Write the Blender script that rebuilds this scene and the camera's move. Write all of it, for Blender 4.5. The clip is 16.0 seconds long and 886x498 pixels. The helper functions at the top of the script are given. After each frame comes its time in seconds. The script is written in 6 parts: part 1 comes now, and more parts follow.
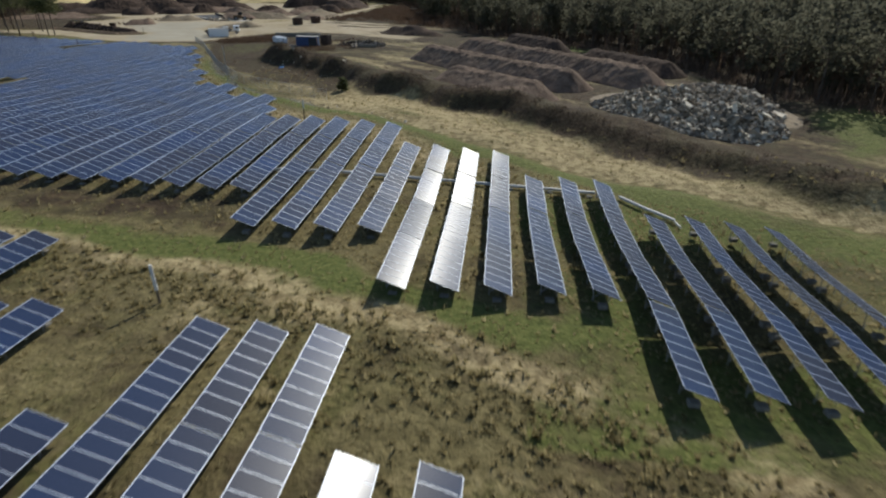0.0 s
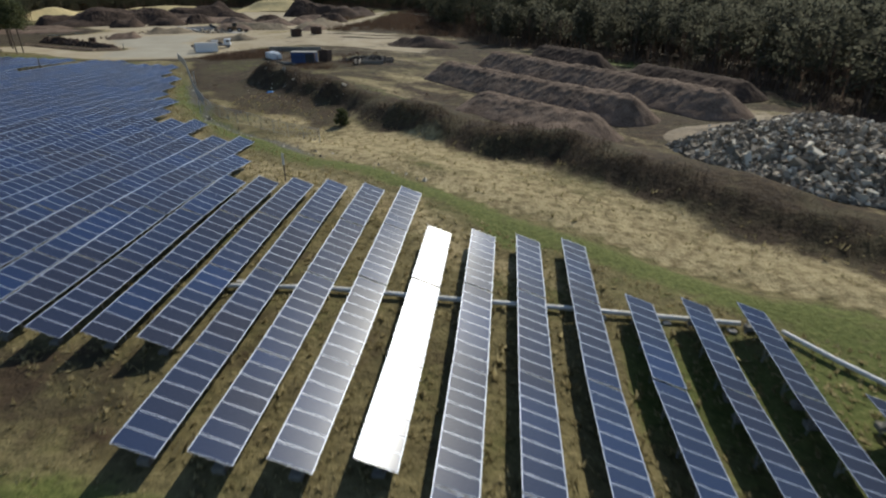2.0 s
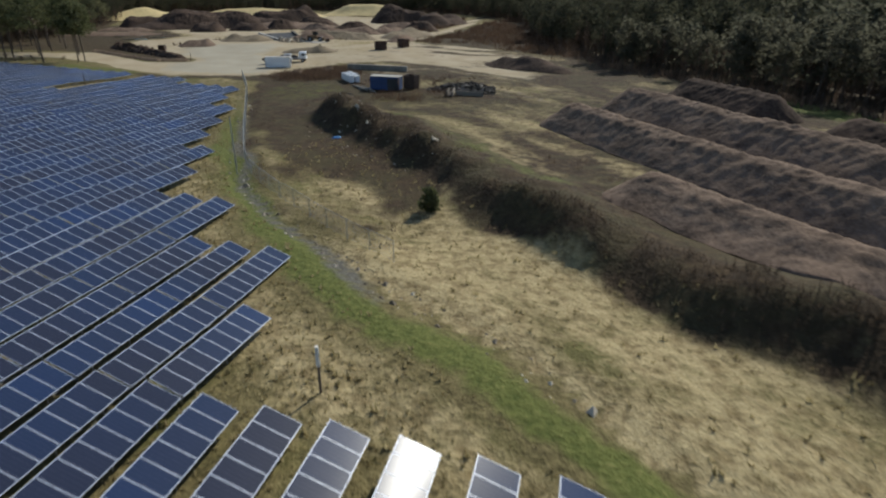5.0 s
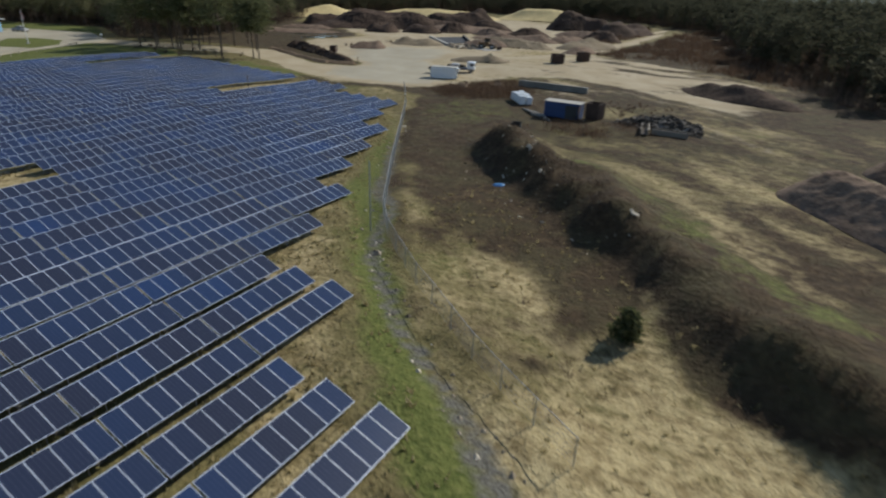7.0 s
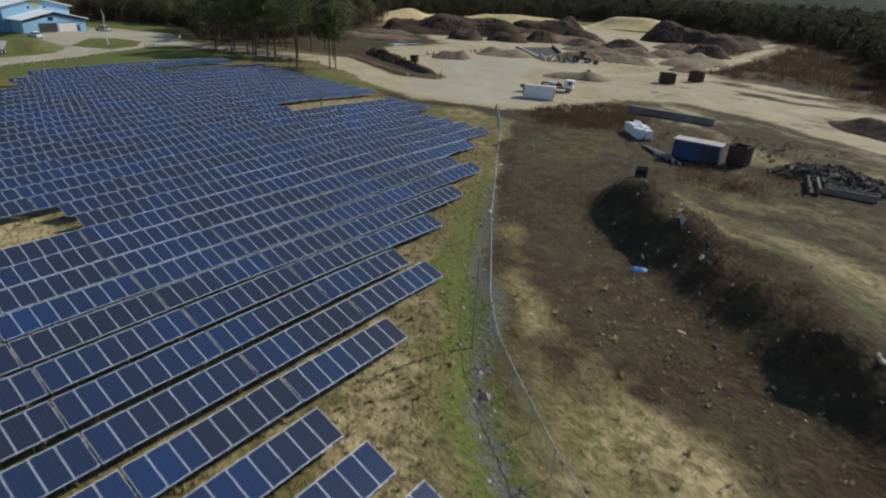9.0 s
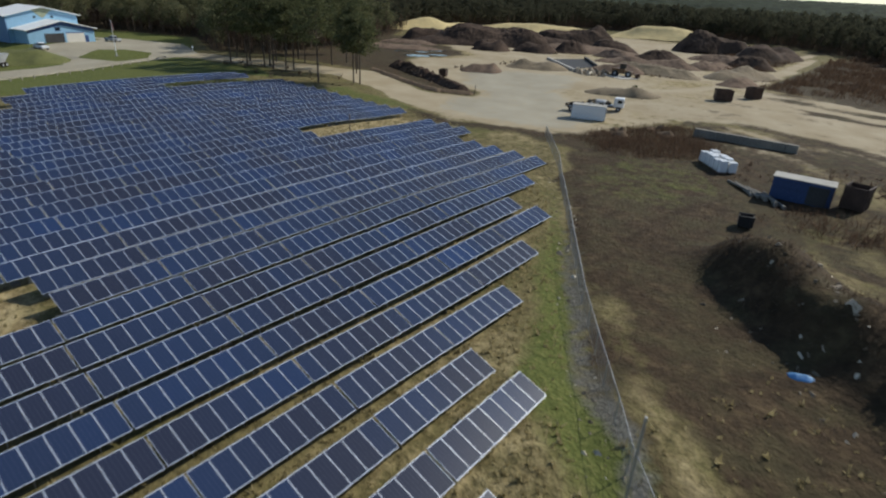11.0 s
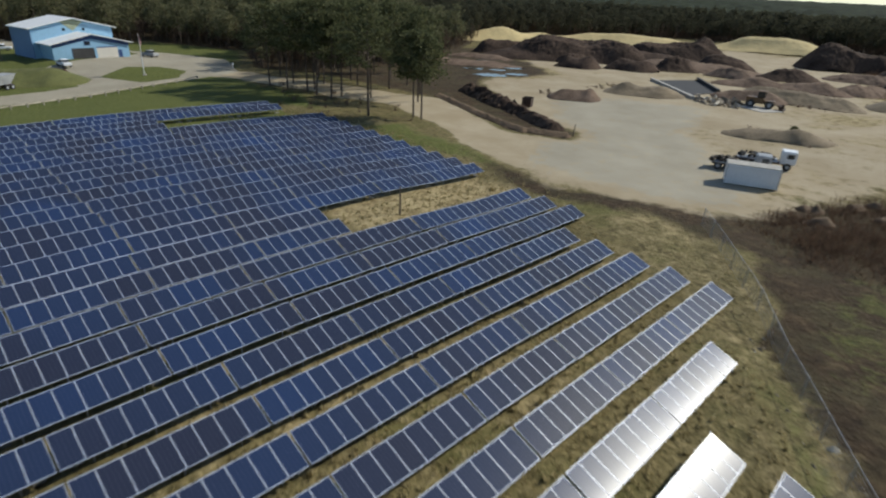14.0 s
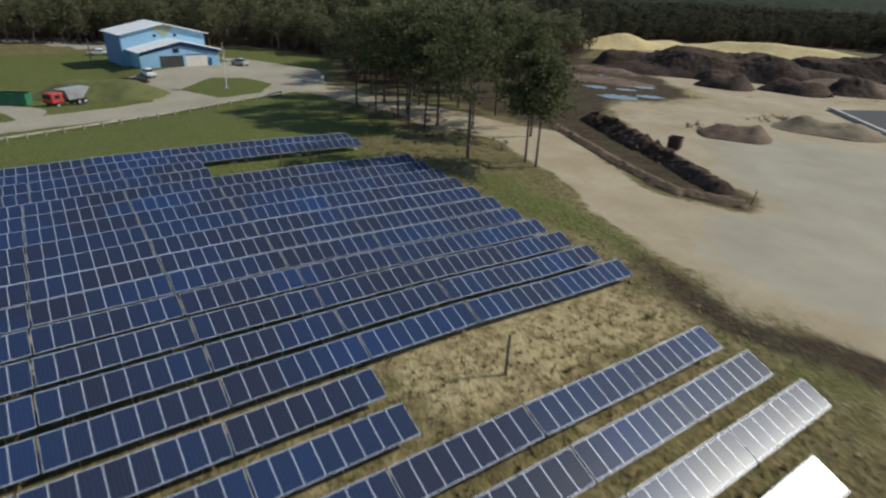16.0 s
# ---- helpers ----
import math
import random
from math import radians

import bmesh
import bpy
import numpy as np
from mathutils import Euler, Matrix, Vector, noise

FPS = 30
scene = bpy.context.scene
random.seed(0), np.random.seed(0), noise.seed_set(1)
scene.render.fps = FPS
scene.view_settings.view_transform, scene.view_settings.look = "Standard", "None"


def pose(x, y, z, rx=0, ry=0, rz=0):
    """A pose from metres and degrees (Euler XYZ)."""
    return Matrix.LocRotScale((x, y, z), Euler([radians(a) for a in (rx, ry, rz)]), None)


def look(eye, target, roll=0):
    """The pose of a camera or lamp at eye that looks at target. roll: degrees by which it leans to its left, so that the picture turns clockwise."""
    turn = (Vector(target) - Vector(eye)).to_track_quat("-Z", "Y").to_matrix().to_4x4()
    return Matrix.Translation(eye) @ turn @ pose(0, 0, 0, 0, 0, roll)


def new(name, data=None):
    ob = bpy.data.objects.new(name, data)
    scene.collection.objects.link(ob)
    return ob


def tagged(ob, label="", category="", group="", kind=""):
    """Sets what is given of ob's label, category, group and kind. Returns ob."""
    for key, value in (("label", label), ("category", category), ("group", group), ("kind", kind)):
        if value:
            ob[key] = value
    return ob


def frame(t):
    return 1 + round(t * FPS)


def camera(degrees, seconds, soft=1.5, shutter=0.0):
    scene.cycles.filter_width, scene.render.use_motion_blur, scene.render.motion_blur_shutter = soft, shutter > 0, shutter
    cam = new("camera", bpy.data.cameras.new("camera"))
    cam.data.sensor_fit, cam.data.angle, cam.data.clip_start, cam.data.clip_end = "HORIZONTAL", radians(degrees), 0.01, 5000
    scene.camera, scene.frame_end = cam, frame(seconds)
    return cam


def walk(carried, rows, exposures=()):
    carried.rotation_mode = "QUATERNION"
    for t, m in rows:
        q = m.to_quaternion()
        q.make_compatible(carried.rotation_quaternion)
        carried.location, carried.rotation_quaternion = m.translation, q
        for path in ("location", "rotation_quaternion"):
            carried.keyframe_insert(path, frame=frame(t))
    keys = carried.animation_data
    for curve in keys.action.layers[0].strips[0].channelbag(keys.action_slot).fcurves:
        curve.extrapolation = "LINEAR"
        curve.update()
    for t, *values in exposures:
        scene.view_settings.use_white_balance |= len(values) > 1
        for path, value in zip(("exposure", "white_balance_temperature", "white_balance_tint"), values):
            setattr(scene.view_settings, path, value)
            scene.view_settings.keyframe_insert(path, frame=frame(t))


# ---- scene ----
cam = camera(75.9, 16.0, soft=2.2, shutter=0.5)
METRES, EYE, TILT, LEAN, TURN = 165.21, 19.0, 0.0, 0.0, 7.1
ROWS = [
    (0.0, -0.0068, -0.0072, 0.0009, -0.74, -25.65, -0.64),
    (0.5, -0.0083, 0.0297, 0.0005, -0.34, -25.47, -0.31),
    (1.0, -0.0119, 0.0646, 0.0008, -0.19, -25.31, 0.13),
    (1.5, -0.0164, 0.102, 0.0002, -0.33, -25.3, 0.13),
    (2.0, -0.0211, 0.1393, -0.0002, -0.23, -25.24, 0.17),
    (2.5, -0.0256, 0.1715, 0.0002, -0.25, -25.24, 0.16),
    (3.0, -0.0311, 0.2051, 0.0016, 1.6, -25.2, 0.05),
    (3.5, -0.0369, 0.2391, 0.0031, 3.13, -25.1, -0.1),
    (6.0, -0.0774, 0.3841, 0.0094, 14.37, -24.94, -1.39),
    (6.5, -0.0884, 0.4109, 0.0104, 19.05, -25.07, -1.74),
    (7.0, -0.1023, 0.4387, 0.0109, 24.0, -25.2, -2.16),
    (7.5, -0.1184, 0.463, 0.0119, 28.1, -25.37, -2.58),
    (8.0, -0.135, 0.482, 0.012, 29.46, -25.43, -2.74),
    (8.5, -0.1527, 0.5009, 0.0121, 30.23, -25.32, -2.85),
    (9.0, -0.1714, 0.5205, 0.0132, 31.09, -25.25, -2.92),
    (11.5, -0.2571, 0.5935, 0.0115, 32.23, -24.54, -2.81),
    (12.0, -0.2765, 0.6228, 0.0111, 32.58, -24.44, -2.68),
    (12.5, -0.2968, 0.6515, 0.0104, 33.77, -24.36, -2.6),
    (13.0, -0.3193, 0.6796, 0.0113, 35.54, -24.39, -2.6),
    (13.5, -0.3432, 0.7047, 0.0111, 36.56, -24.34, -2.55),
    (14.0, -0.366, 0.7297, 0.0108, 38.41, -24.38, -2.58),
    (14.5, -0.3897, 0.7564, 0.0115, 40.69, -24.49, -2.52),
    (15.0, -0.4168, 0.7831, 0.0143, 42.97, -24.64, -2.38),
    (15.5, -0.4452, 0.8086, 0.0151, 44.59, -24.68, -2.35),
    (16.0, -0.4734, 0.8343, 0.0161, 48.45, -24.86, -2.58),
]
walk(cam, [(t, pose(0, 0, EYE, TILT, LEAN, TURN) @ pose(METRES * x, METRES * y, METRES * z, 90 + pitch, roll, yaw)) for t, x, y, z, yaw, pitch, roll in ROWS])

# ---- light: low spring sun ahead and to the right, clear sky ----
SUN_AZ, SUN_EL = radians(20.5), radians(38)
SUN_DIR = Vector((math.sin(SUN_AZ) * math.cos(SUN_EL), math.cos(SUN_AZ) * math.cos(SUN_EL), math.sin(SUN_EL)))
world = bpy.data.worlds.new("world")
scene.world = world
world.use_nodes = True
wn = world.node_tree
sky = wn.nodes.new("ShaderNodeTexSky")
sky.sky_type, sky.sun_disc, sky.sun_elevation, sky.sun_rotation = "NISHITA", False, SUN_EL, SUN_AZ
sky.air_density, sky.dust_density, sky.ozone_density = 1.0, 0.15, 1.6
sky.altitude = 300
wn.nodes["Background"].inputs["Strength"].default_value = 0.09
soften = wn.nodes.new("ShaderNodeHueSaturation")
soften.inputs["Saturation"].default_value = 0.88
wn.links.new(sky.outputs["Color"], soften.inputs["Color"])
cool = wn.nodes.new("ShaderNodeMix")
cool.data_type, cool.blend_type = "RGBA", "MULTIPLY"
cool.inputs["Factor"].default_value, cool.inputs["B"].default_value = 1.0, (0.92, 1.0, 1.05, 1)
wn.links.new(soften.outputs["Color"], cool.inputs["A"])
wn.links.new(cool.outputs["Result"], wn.nodes["Background"].inputs["Color"])
sun_data = bpy.data.lights.new("sun", "SUN")
sun_data.energy, sun_data.angle, sun_data.color = 3.8, radians(0.53), (1.0, 0.972, 0.88)
sun = new("sun", sun_data)
sun.matrix_world = look(SUN_DIR * 300, (0, 0, 0))
scene.view_settings.exposure = 0.13


# ---- materials ----
def mat(name, color, rough=0.8, metal=0.0, scale=3.0, spread=0.25, bump=0.15, second=None, spec=0.5, detail=6.0):
    """A surface with large blotches and fine grain, in object space metres."""
    m = bpy.data.materials.new(name)
    m.use_nodes = True
    t = m.node_tree
    b = t.nodes["Principled BSDF"]
    co = t.nodes.new("ShaderNodeTexCoord")
    big = t.nodes.new("ShaderNodeTexNoise")
    big.inputs["Scale"].default_value, big.inputs["Detail"].default_value = scale * 0.3, 3.0
    fine = t.nodes.new("ShaderNodeTexNoise")
    fine.inputs["Scale"].default_value, fine.inputs["Detail"].default_value = scale * 3.0, detail
    add = t.nodes.new("ShaderNodeMath")
    add.operation = "ADD"
    half = t.nodes.new("ShaderNodeMath")
    half.operation = "MULTIPLY"
    half.inputs[1].default_value = 0.5
    ramp = t.nodes.new("ShaderNodeValToRGB")
    c = Vector(color)
    other = Vector(second) if second else c * (1 - spread)
    ramp.color_ramp.elements[0].position, ramp.color_ramp.elements[1].position = 0.36, 0.64
    ramp.color_ramp.elements[0].color = (*other, 1)
    ramp.color_ramp.elements[1].color = (*(c * (1 + spread * 0.5)), 1)
    bm = t.nodes.new("ShaderNodeBump")
    bm.inputs["Strength"].default_value, bm.inputs["Distance"].default_value = bump, 0.05
    for n in (big, fine):
        t.links.new(co.outputs["Object"], n.inputs["Vector"])
    t.links.new(big.outputs["Fac"], add.inputs[0])
    t.links.new(fine.outputs["Fac"], add.inputs[1])
    t.links.new(add.outputs[0], half.inputs[0])
    t.links.new(half.outputs[0], ramp.inputs["Fac"])
    t.links.new(ramp.outputs["Color"], b.inputs["Base Color"])
    t.links.new(fine.outputs["Fac"], bm.inputs["Height"])
    t.links.new(bm.outputs["Normal"], b.inputs["Normal"])
    b.inputs["Roughness"].default_value, b.inputs["Metallic"].default_value = rough, metal
    b.inputs["Specular IOR Level"].default_value = spec
    return m


def island_mat(name, first, second, rough=0.85, spec=0.2, through_light=0.0, middle=None):
    """Foliage, twigs and rubble: every loose piece takes its own shade between two colours."""
    m = bpy.data.materials.new(name)
    m.use_nodes = True
    t = m.node_tree
    b = t.nodes["Principled BSDF"]
    geo = t.nodes.new("ShaderNodeNewGeometry")
    ramp = t.nodes.new("ShaderNodeValToRGB")
    ramp.color_ramp.elements[0].color, ramp.color_ramp.elements[1].color = (*first, 1), (*second, 1)
    if middle:
        ramp.color_ramp.elements.new(0.72).color = (*middle, 1)
    t.links.new(geo.outputs["Random Per Island"], ramp.inputs["Fac"])
    t.links.new(ramp.outputs["Color"], b.inputs["Base Color"])
    b.inputs["Roughness"].default_value, b.inputs["Specular IOR Level"].default_value = rough, spec
    if through_light:
        tr = t.nodes.new("ShaderNodeBsdfTranslucent")
        mix = t.nodes.new("ShaderNodeMixShader")
        mix.inputs["Fac"].default_value = through_light
        t.links.new(ramp.outputs["Color"], tr.inputs["Color"])
        t.links.new(b.outputs["BSDF"], mix.inputs[1])
        t.links.new(tr.outputs["BSDF"], mix.inputs[2])
        t.links.new(mix.outputs["Shader"], t.nodes["Material Output"].inputs["Surface"])
    return m


def glass_cells(joined=False):
    """Solar glass: silicon cells under a smooth pane; the tone drifts from module to module."""
    m = bpy.data.materials.new("joined_solar_glass" if joined else "solar_glass")
    m.use_nodes = True
    t = m.node_tree
    b = t.nodes["Principled BSDF"]
    info = t.nodes.new("ShaderNodeObjectInfo")
    drift = t.nodes.new("ShaderNodeTexNoise")
    drift.inputs["Scale"].default_value, drift.inputs["Detail"].default_value = 0.16, 1.0
    geo = t.nodes.new("ShaderNodeNewGeometry")
    t.links.new(geo.outputs["Position"] if joined else info.outputs["Location"], drift.inputs["Vector"])
    mixv = t.nodes.new("ShaderNodeMath")
    mixv.operation = "MULTIPLY_ADD"
    mixv.inputs[1].default_value = 0.05
    t.links.new(geo.outputs["Random Per Island"] if joined else info.outputs["Random"], mixv.inputs[0])
    t.links.new(drift.outputs["Fac"], mixv.inputs[2])
    ramp = t.nodes.new("ShaderNodeValToRGB")
    e = ramp.color_ramp.elements
    e[0].position, e[0].color = 0.42, (0.024, 0.029, 0.052, 1)
    e[1].position, e[1].color = 0.82, (0.019, 0.043, 0.120, 1)
    mid = e.new(0.58)
    mid.color = (0.021, 0.034, 0.076, 1)
    t.links.new(mixv.outputs[0], ramp.inputs["Fac"])
    co = t.nodes.new("ShaderNodeTexCoord")
    sep = t.nodes.new("ShaderNodeSeparateXYZ")
    t.links.new(co.outputs["Object"], sep.inputs[0])
    # six strings of cells across the module, thin pale lines between them
    fr = t.nodes.new("ShaderNodeMath")
    fr.operation = "PINGPONG"
    fr.inputs[1].default_value = 0.0995
    t.links.new(sep.outputs["Y"], fr.inputs[0])
    lt = t.nodes.new("ShaderNodeMath")
    lt.operation = "LESS_THAN"
    lt.inputs[1].default_value = 0.006
    t.links.new(fr.outputs[0], lt.inputs[0])
    soft = t.nodes.new("ShaderNodeMath")
    soft.operation = "MULTIPLY"
    soft.inputs[1].default_value = 0.35
    t.links.new(lt.outputs[0], soft.inputs[0])
    mx = t.nodes.new("ShaderNodeMix")
    mx.data_type = "RGBA"
    mx.inputs["B"].default_value = (0.10, 0.11, 0.16, 1)
    t.links.new(soft.outputs[0], mx.inputs["Factor"])
    t.links.new(ramp.outputs["Color"], mx.inputs["A"])
    t.links.new(mx.outputs["Result"], b.inputs["Base Color"])
    dust = t.nodes.new("ShaderNodeTexNoise")
    dust.inputs["Scale"].default_value = 1.2
    t.links.new(co.outputs["Object"], dust.inputs["Vector"])
    rr = t.nodes.new("ShaderNodeMapRange")
    rr.inputs["To Min"].default_value, rr.inputs["To Max"].default_value = 0.22, 0.28
    t.links.new(dust.outputs["Fac"], rr.inputs["Value"])
    t.links.new(rr.outputs["Result"], b.inputs["Roughness"])
    b.inputs["IOR"].default_value, b.inputs["Specular IOR Level"].default_value = 1.5, 0.21
    b.inputs["Coat Weight"].default_value, b.inputs["Coat Roughness"].default_value, b.inputs["Coat IOR"].default_value = 0.26, 0.34, 1.45
    # the printed fingers of the cells spread the gloss along the row
    along = t.nodes.new("ShaderNodeCombineXYZ")
    along.inputs["Y"].default_value = 1.0
    b.inputs["Anisotropic"].default_value = 0.9
    t.links.new(along.outputs[0], b.inputs["Tangent"])
    return m


GLASS, GLASS_JOINED = glass_cells(), glass_cells(True)
ALU = mat("anodised_frame", (0.56, 0.62, 0.73), 0.45, 0.15, 6, 0.1, 0.02)
STEEL = mat("galvanised_steel", (0.42, 0.43, 0.44), 0.5, 0.7, 8, 0.2, 0.05)
# dark back of the modules; also paints shade onto their frame sides
BACKSHEET_AND_SHADE = mat("backsheet_and_side_shade", (0.045, 0.045, 0.05), 0.7, 0, 3, 0.2, 0.05)
CONCRETE = mat("pale_concrete", (0.40, 0.38, 0.34), 0.9, 0, 2, 0.25, 0.3)
CONCRETE_OLD = mat("old_concrete", (0.215, 0.20, 0.17), 0.92, 0, 1.5, 0.35, 0.4)
WOOD_POST = mat("weathered_wood", (0.16, 0.12, 0.085), 0.85, 0, 5, 0.4, 0.4)
PIPE_WHITE = mat("white_pipe", (0.75, 0.73, 0.68), 0.5, 0, 1, 0.15, 0.05)
MULCH = mat("brown_compost", (0.205, 0.146, 0.106), 0.97, 0, 1.3, 0.4, 1.0, second=(0.095, 0.066, 0.048), spec=0.1)
MULCH_DARK = mat("dark_mulch", (0.088, 0.060, 0.044), 0.97, 0, 0.7, 0.5, 1.0, second=(0.026, 0.018, 0.014), spec=0.1)
SAND_PILE = mat("yellow_sand", (0.56, 0.44, 0.21), 0.95, 0, 0.5, 0.25, 0.4)
SOIL_RED = mat("reddish_soil", (0.165, 0.108, 0.062), 0.95, 0, 0.8, 0.4, 0.6)
SOIL_PILE = mat("tan_soil", (0.21, 0.160, 0.098), 0.95, 0, 0.8, 0.4, 0.6)
PAINT_WHITE = mat("white_paint", (0.72, 0.74, 0.76), 0.5, 0, 1, 0.12, 0.05)
PAINT_BLUE = mat("pale_blue_cladding", (0.24, 0.43, 0.60), 0.6, 0, 0.6, 0.12, 0.08)
# the pale blue cladding again, darkened for the side away from the sun
PAINT_SIDE_SHADE = mat("shaded_side_cladding", (0.13, 0.24, 0.42), 0.6, 0, 0.6, 0.12, 0.08)
PAINT_NAVY = mat("navy_trim", (0.03, 0.07, 0.20), 0.55, 0, 0.8, 0.2, 0.05)
PAINT_BLUE_DARK = mat("blue_container_paint", (0.025, 0.06, 0.17), 0.55, 0, 1.5, 0.4, 0.1)
PAINT_RED = mat("red_paint", (0.45, 0.05, 0.04), 0.4, 0, 2, 0.25, 0.05)
PAINT_GREEN = mat("green_paint", (0.03, 0.16, 0.08), 0.5, 0, 2, 0.25, 0.05)
PAINT_YELLOW = mat("rusty_machine_paint", (0.17, 0.095, 0.038), 0.55, 0, 2, 0.4, 0.1)
PAINT_GREY = mat("grey_paint", (0.35, 0.36, 0.37), 0.5, 0, 2, 0.3, 0.05)
ROOF_WHITE = mat("white_metal_roof", (0.80, 0.80, 0.78), 0.45, 0, 0.5, 0.08, 0.05)
RUST = mat("rusty_steel", (0.07, 0.042, 0.03), 0.85, 0, 3, 0.5, 0.3)
RUBBER = mat("black_rubber", (0.02, 0.02, 0.021), 0.8, 0, 6, 0.3, 0.2)
GLASS_DARK = mat("dark_window", (0.02, 0.025, 0.03), 0.08, 0, 1, 0.2, 0.0)
TARP_BLUE = mat("blue_tarp", (0.10, 0.28, 0.55), 0.6, 0, 2, 0.3, 0.5)
GARAGE_DOOR = mat("cream_roller_door", (0.66, 0.63, 0.56), 0.6, 0, 1, 0.1, 0.05)
GUARD_RAIL = mat("guard_rail_wood", (0.42, 0.37, 0.30), 0.8, 0, 2, 0.3, 0.2)
# near-black paint that stands for the shade inside openings
INTERIOR_SHADE = mat("painted_interior_shade", (0.05, 0.05, 0.05), 0.9, 0, 1, 0.3, 0.1)
BARK = mat("pine_bark", (0.10, 0.075, 0.058), 0.95, 0, 4, 0.45, 0.8)
PINE = island_mat("pine_needles", (0.046, 0.058, 0.026), (0.150, 0.152, 0.070), 0.8, 0.2, 0.4)
# one pine in three painted tones: dark for backlight, pale for haze, bright side-lit
PINE_BACKLIT = island_mat("backlit_pine_needles", (0.046, 0.050, 0.032), (0.092, 0.088, 0.056), 0.9, 0.1, 0.45)
PINE_HAZED = island_mat("hazed_pine_needles", (0.078, 0.080, 0.056), (0.118, 0.112, 0.080), 0.9, 0.1, 0.7)
PINE_SIDELIT = island_mat("sidelit_pine_needles", (0.095, 0.100, 0.050), (0.215, 0.205, 0.115), 0.9, 0.1, 0.5)
TWIGS = island_mat("bare_twigs", (0.085, 0.060, 0.046), (0.20, 0.145, 0.108), 0.9, 0.1, 0.4)
BRUSH = island_mat("dark_brush", (0.040, 0.030, 0.022), (0.150, 0.110, 0.078), 0.9, 0.1, 0.25)
STRAW = island_mat("dry_grass", (0.20, 0.165, 0.080), (0.46, 0.385, 0.21), 0.9, 0.1, 0.6)
RUSSET = island_mat("russet_brush", (0.060, 0.038, 0.026), (0.175, 0.115, 0.076), 0.9, 0.1, 0.35)
HUMMOCK = island_mat("coarse_grass", (0.155, 0.128, 0.060), (0.38, 0.315, 0.16), 0.9, 0.1, 0.6)
RUBBLE = island_mat("broken_concrete", (0.118, 0.098, 0.072), (0.74, 0.66, 0.52), 0.9, 0.2, 0.0, (0.36, 0.30, 0.225))
JUNK = island_mat("scrap", (0.03, 0.026, 0.022), (0.27, 0.235, 0.19), 0.8, 0.2, 0.0, (0.088, 0.074, 0.060))


# ---- ground ----
# terrain: places of known height, blended smoothly (x, y, height)
TERRAIN = np.array([
    (-2.8, 29.9, 1), (0.5, 30.3, 0.8), (-10.4, 62.5, 1), (-3.7, 62.9, 0.4), (3.3, 55.4, 0), (-15, 70.4, 1.2), (-22, 69, 1.8),
    (-29, 69.3, 1.8), (-36, 83, 1.2), (-37.6, 87.3, 1.1), (-51, 95.5, 1.2), (-59, 107, 0.9), (-69.5, 124, 0.3),
    (-82, 146, 0.5), (-110, 161.5, 0.4), (-121, 168, 0.2), (-119.5, 140.8, 1), (-156, 141, 1.3), (-105, 124.6, 1.1),
    (-131, 132, 1.2), (-91, 130, 0.8), (15, 49, -0.35), (9.2, 64, -1.2), (-31, 98, -0.5), (-45, 108, -0.3), (-62, 127, 0.1),
    (-80, 150, 0.2), (-6, 93, 0.6), (15, 95, 0.6), (-20, 110, 0.9), (-40, 135, 0.9), (-45, 165, 1.2), (-68, 166, 0.9),
    (-97, 189, 0.3), (-85, 230, 1.5), (-130, 250, 1.5), (-252, 152, 0.5), (-20, 0, 1.2), (60, 100, 0.5), (-60, 60, 1.6),
    (-60, 20, 1.4), (12, 46, -0.95), (15.4, 46, -1.35), (22, 45, -2), (12, 21.7, -0.25), (15.4, 21.6, -0.8), (35, 45, -2.1),
    (30, 15, -1.3), (-247, 136, -1.0), (-236, 131, -2.0), (-226, 128.5, -2.2), (-219, 127, -1.0),
])


def base_height(x, y):
    """Height of the smooth terrain; x and y are arrays."""
    x, y = np.asarray(x, float), np.asarray(y, float)
    total, weight = np.full(x.shape, 0.5 / (3626.0 ** 1.6)), np.full(x.shape, 1 / (3626.0 ** 1.6))
    for cx, cy, cz in TERRAIN:
        w = 1 / ((x - cx) ** 2 + (y - cy) ** 2 + 26.0) ** 1.6
        total, weight = total + w * cz, weight + w
    return total / weight


def away(x, y, line):
    """Distance from a line of points, as arrays."""
    best = np.full(np.shape(x), 1e9)
    for (ax, ay), (bx, by) in zip(line, line[1:]):
        dx, dy = bx - ax, by - ay
        u = np.clip(((x - ax) * dx + (y - ay) * dy) / (dx * dx + dy * dy), 0, 1)
        best = np.minimum(best, np.hypot(x - ax - u * dx, y - ay - u * dy))
    return best


def inside(x, y, ring):
    """1 inside a closed ring of points, 0 outside."""
    odd = np.zeros(np.shape(x), bool)
    for (ax, ay), (bx, by) in zip(ring, ring[1:] + ring[:1]):
        cross = (ay > y) != (by > y)
        odd ^= cross & (x < (bx - ax) * (y - ay) / ((by - ay) or 1e-9) + ax)
    return odd


def region(x, y, ring, soft=1.5):
    """Soft mask of a ring, about soft metres wide at its edge."""
    d = away(x, y, ring + ring[:1])
    d = np.where(inside(x, y, ring), d, -d)
    return np.clip(d / (2 * soft) + 0.5, 0, 1)


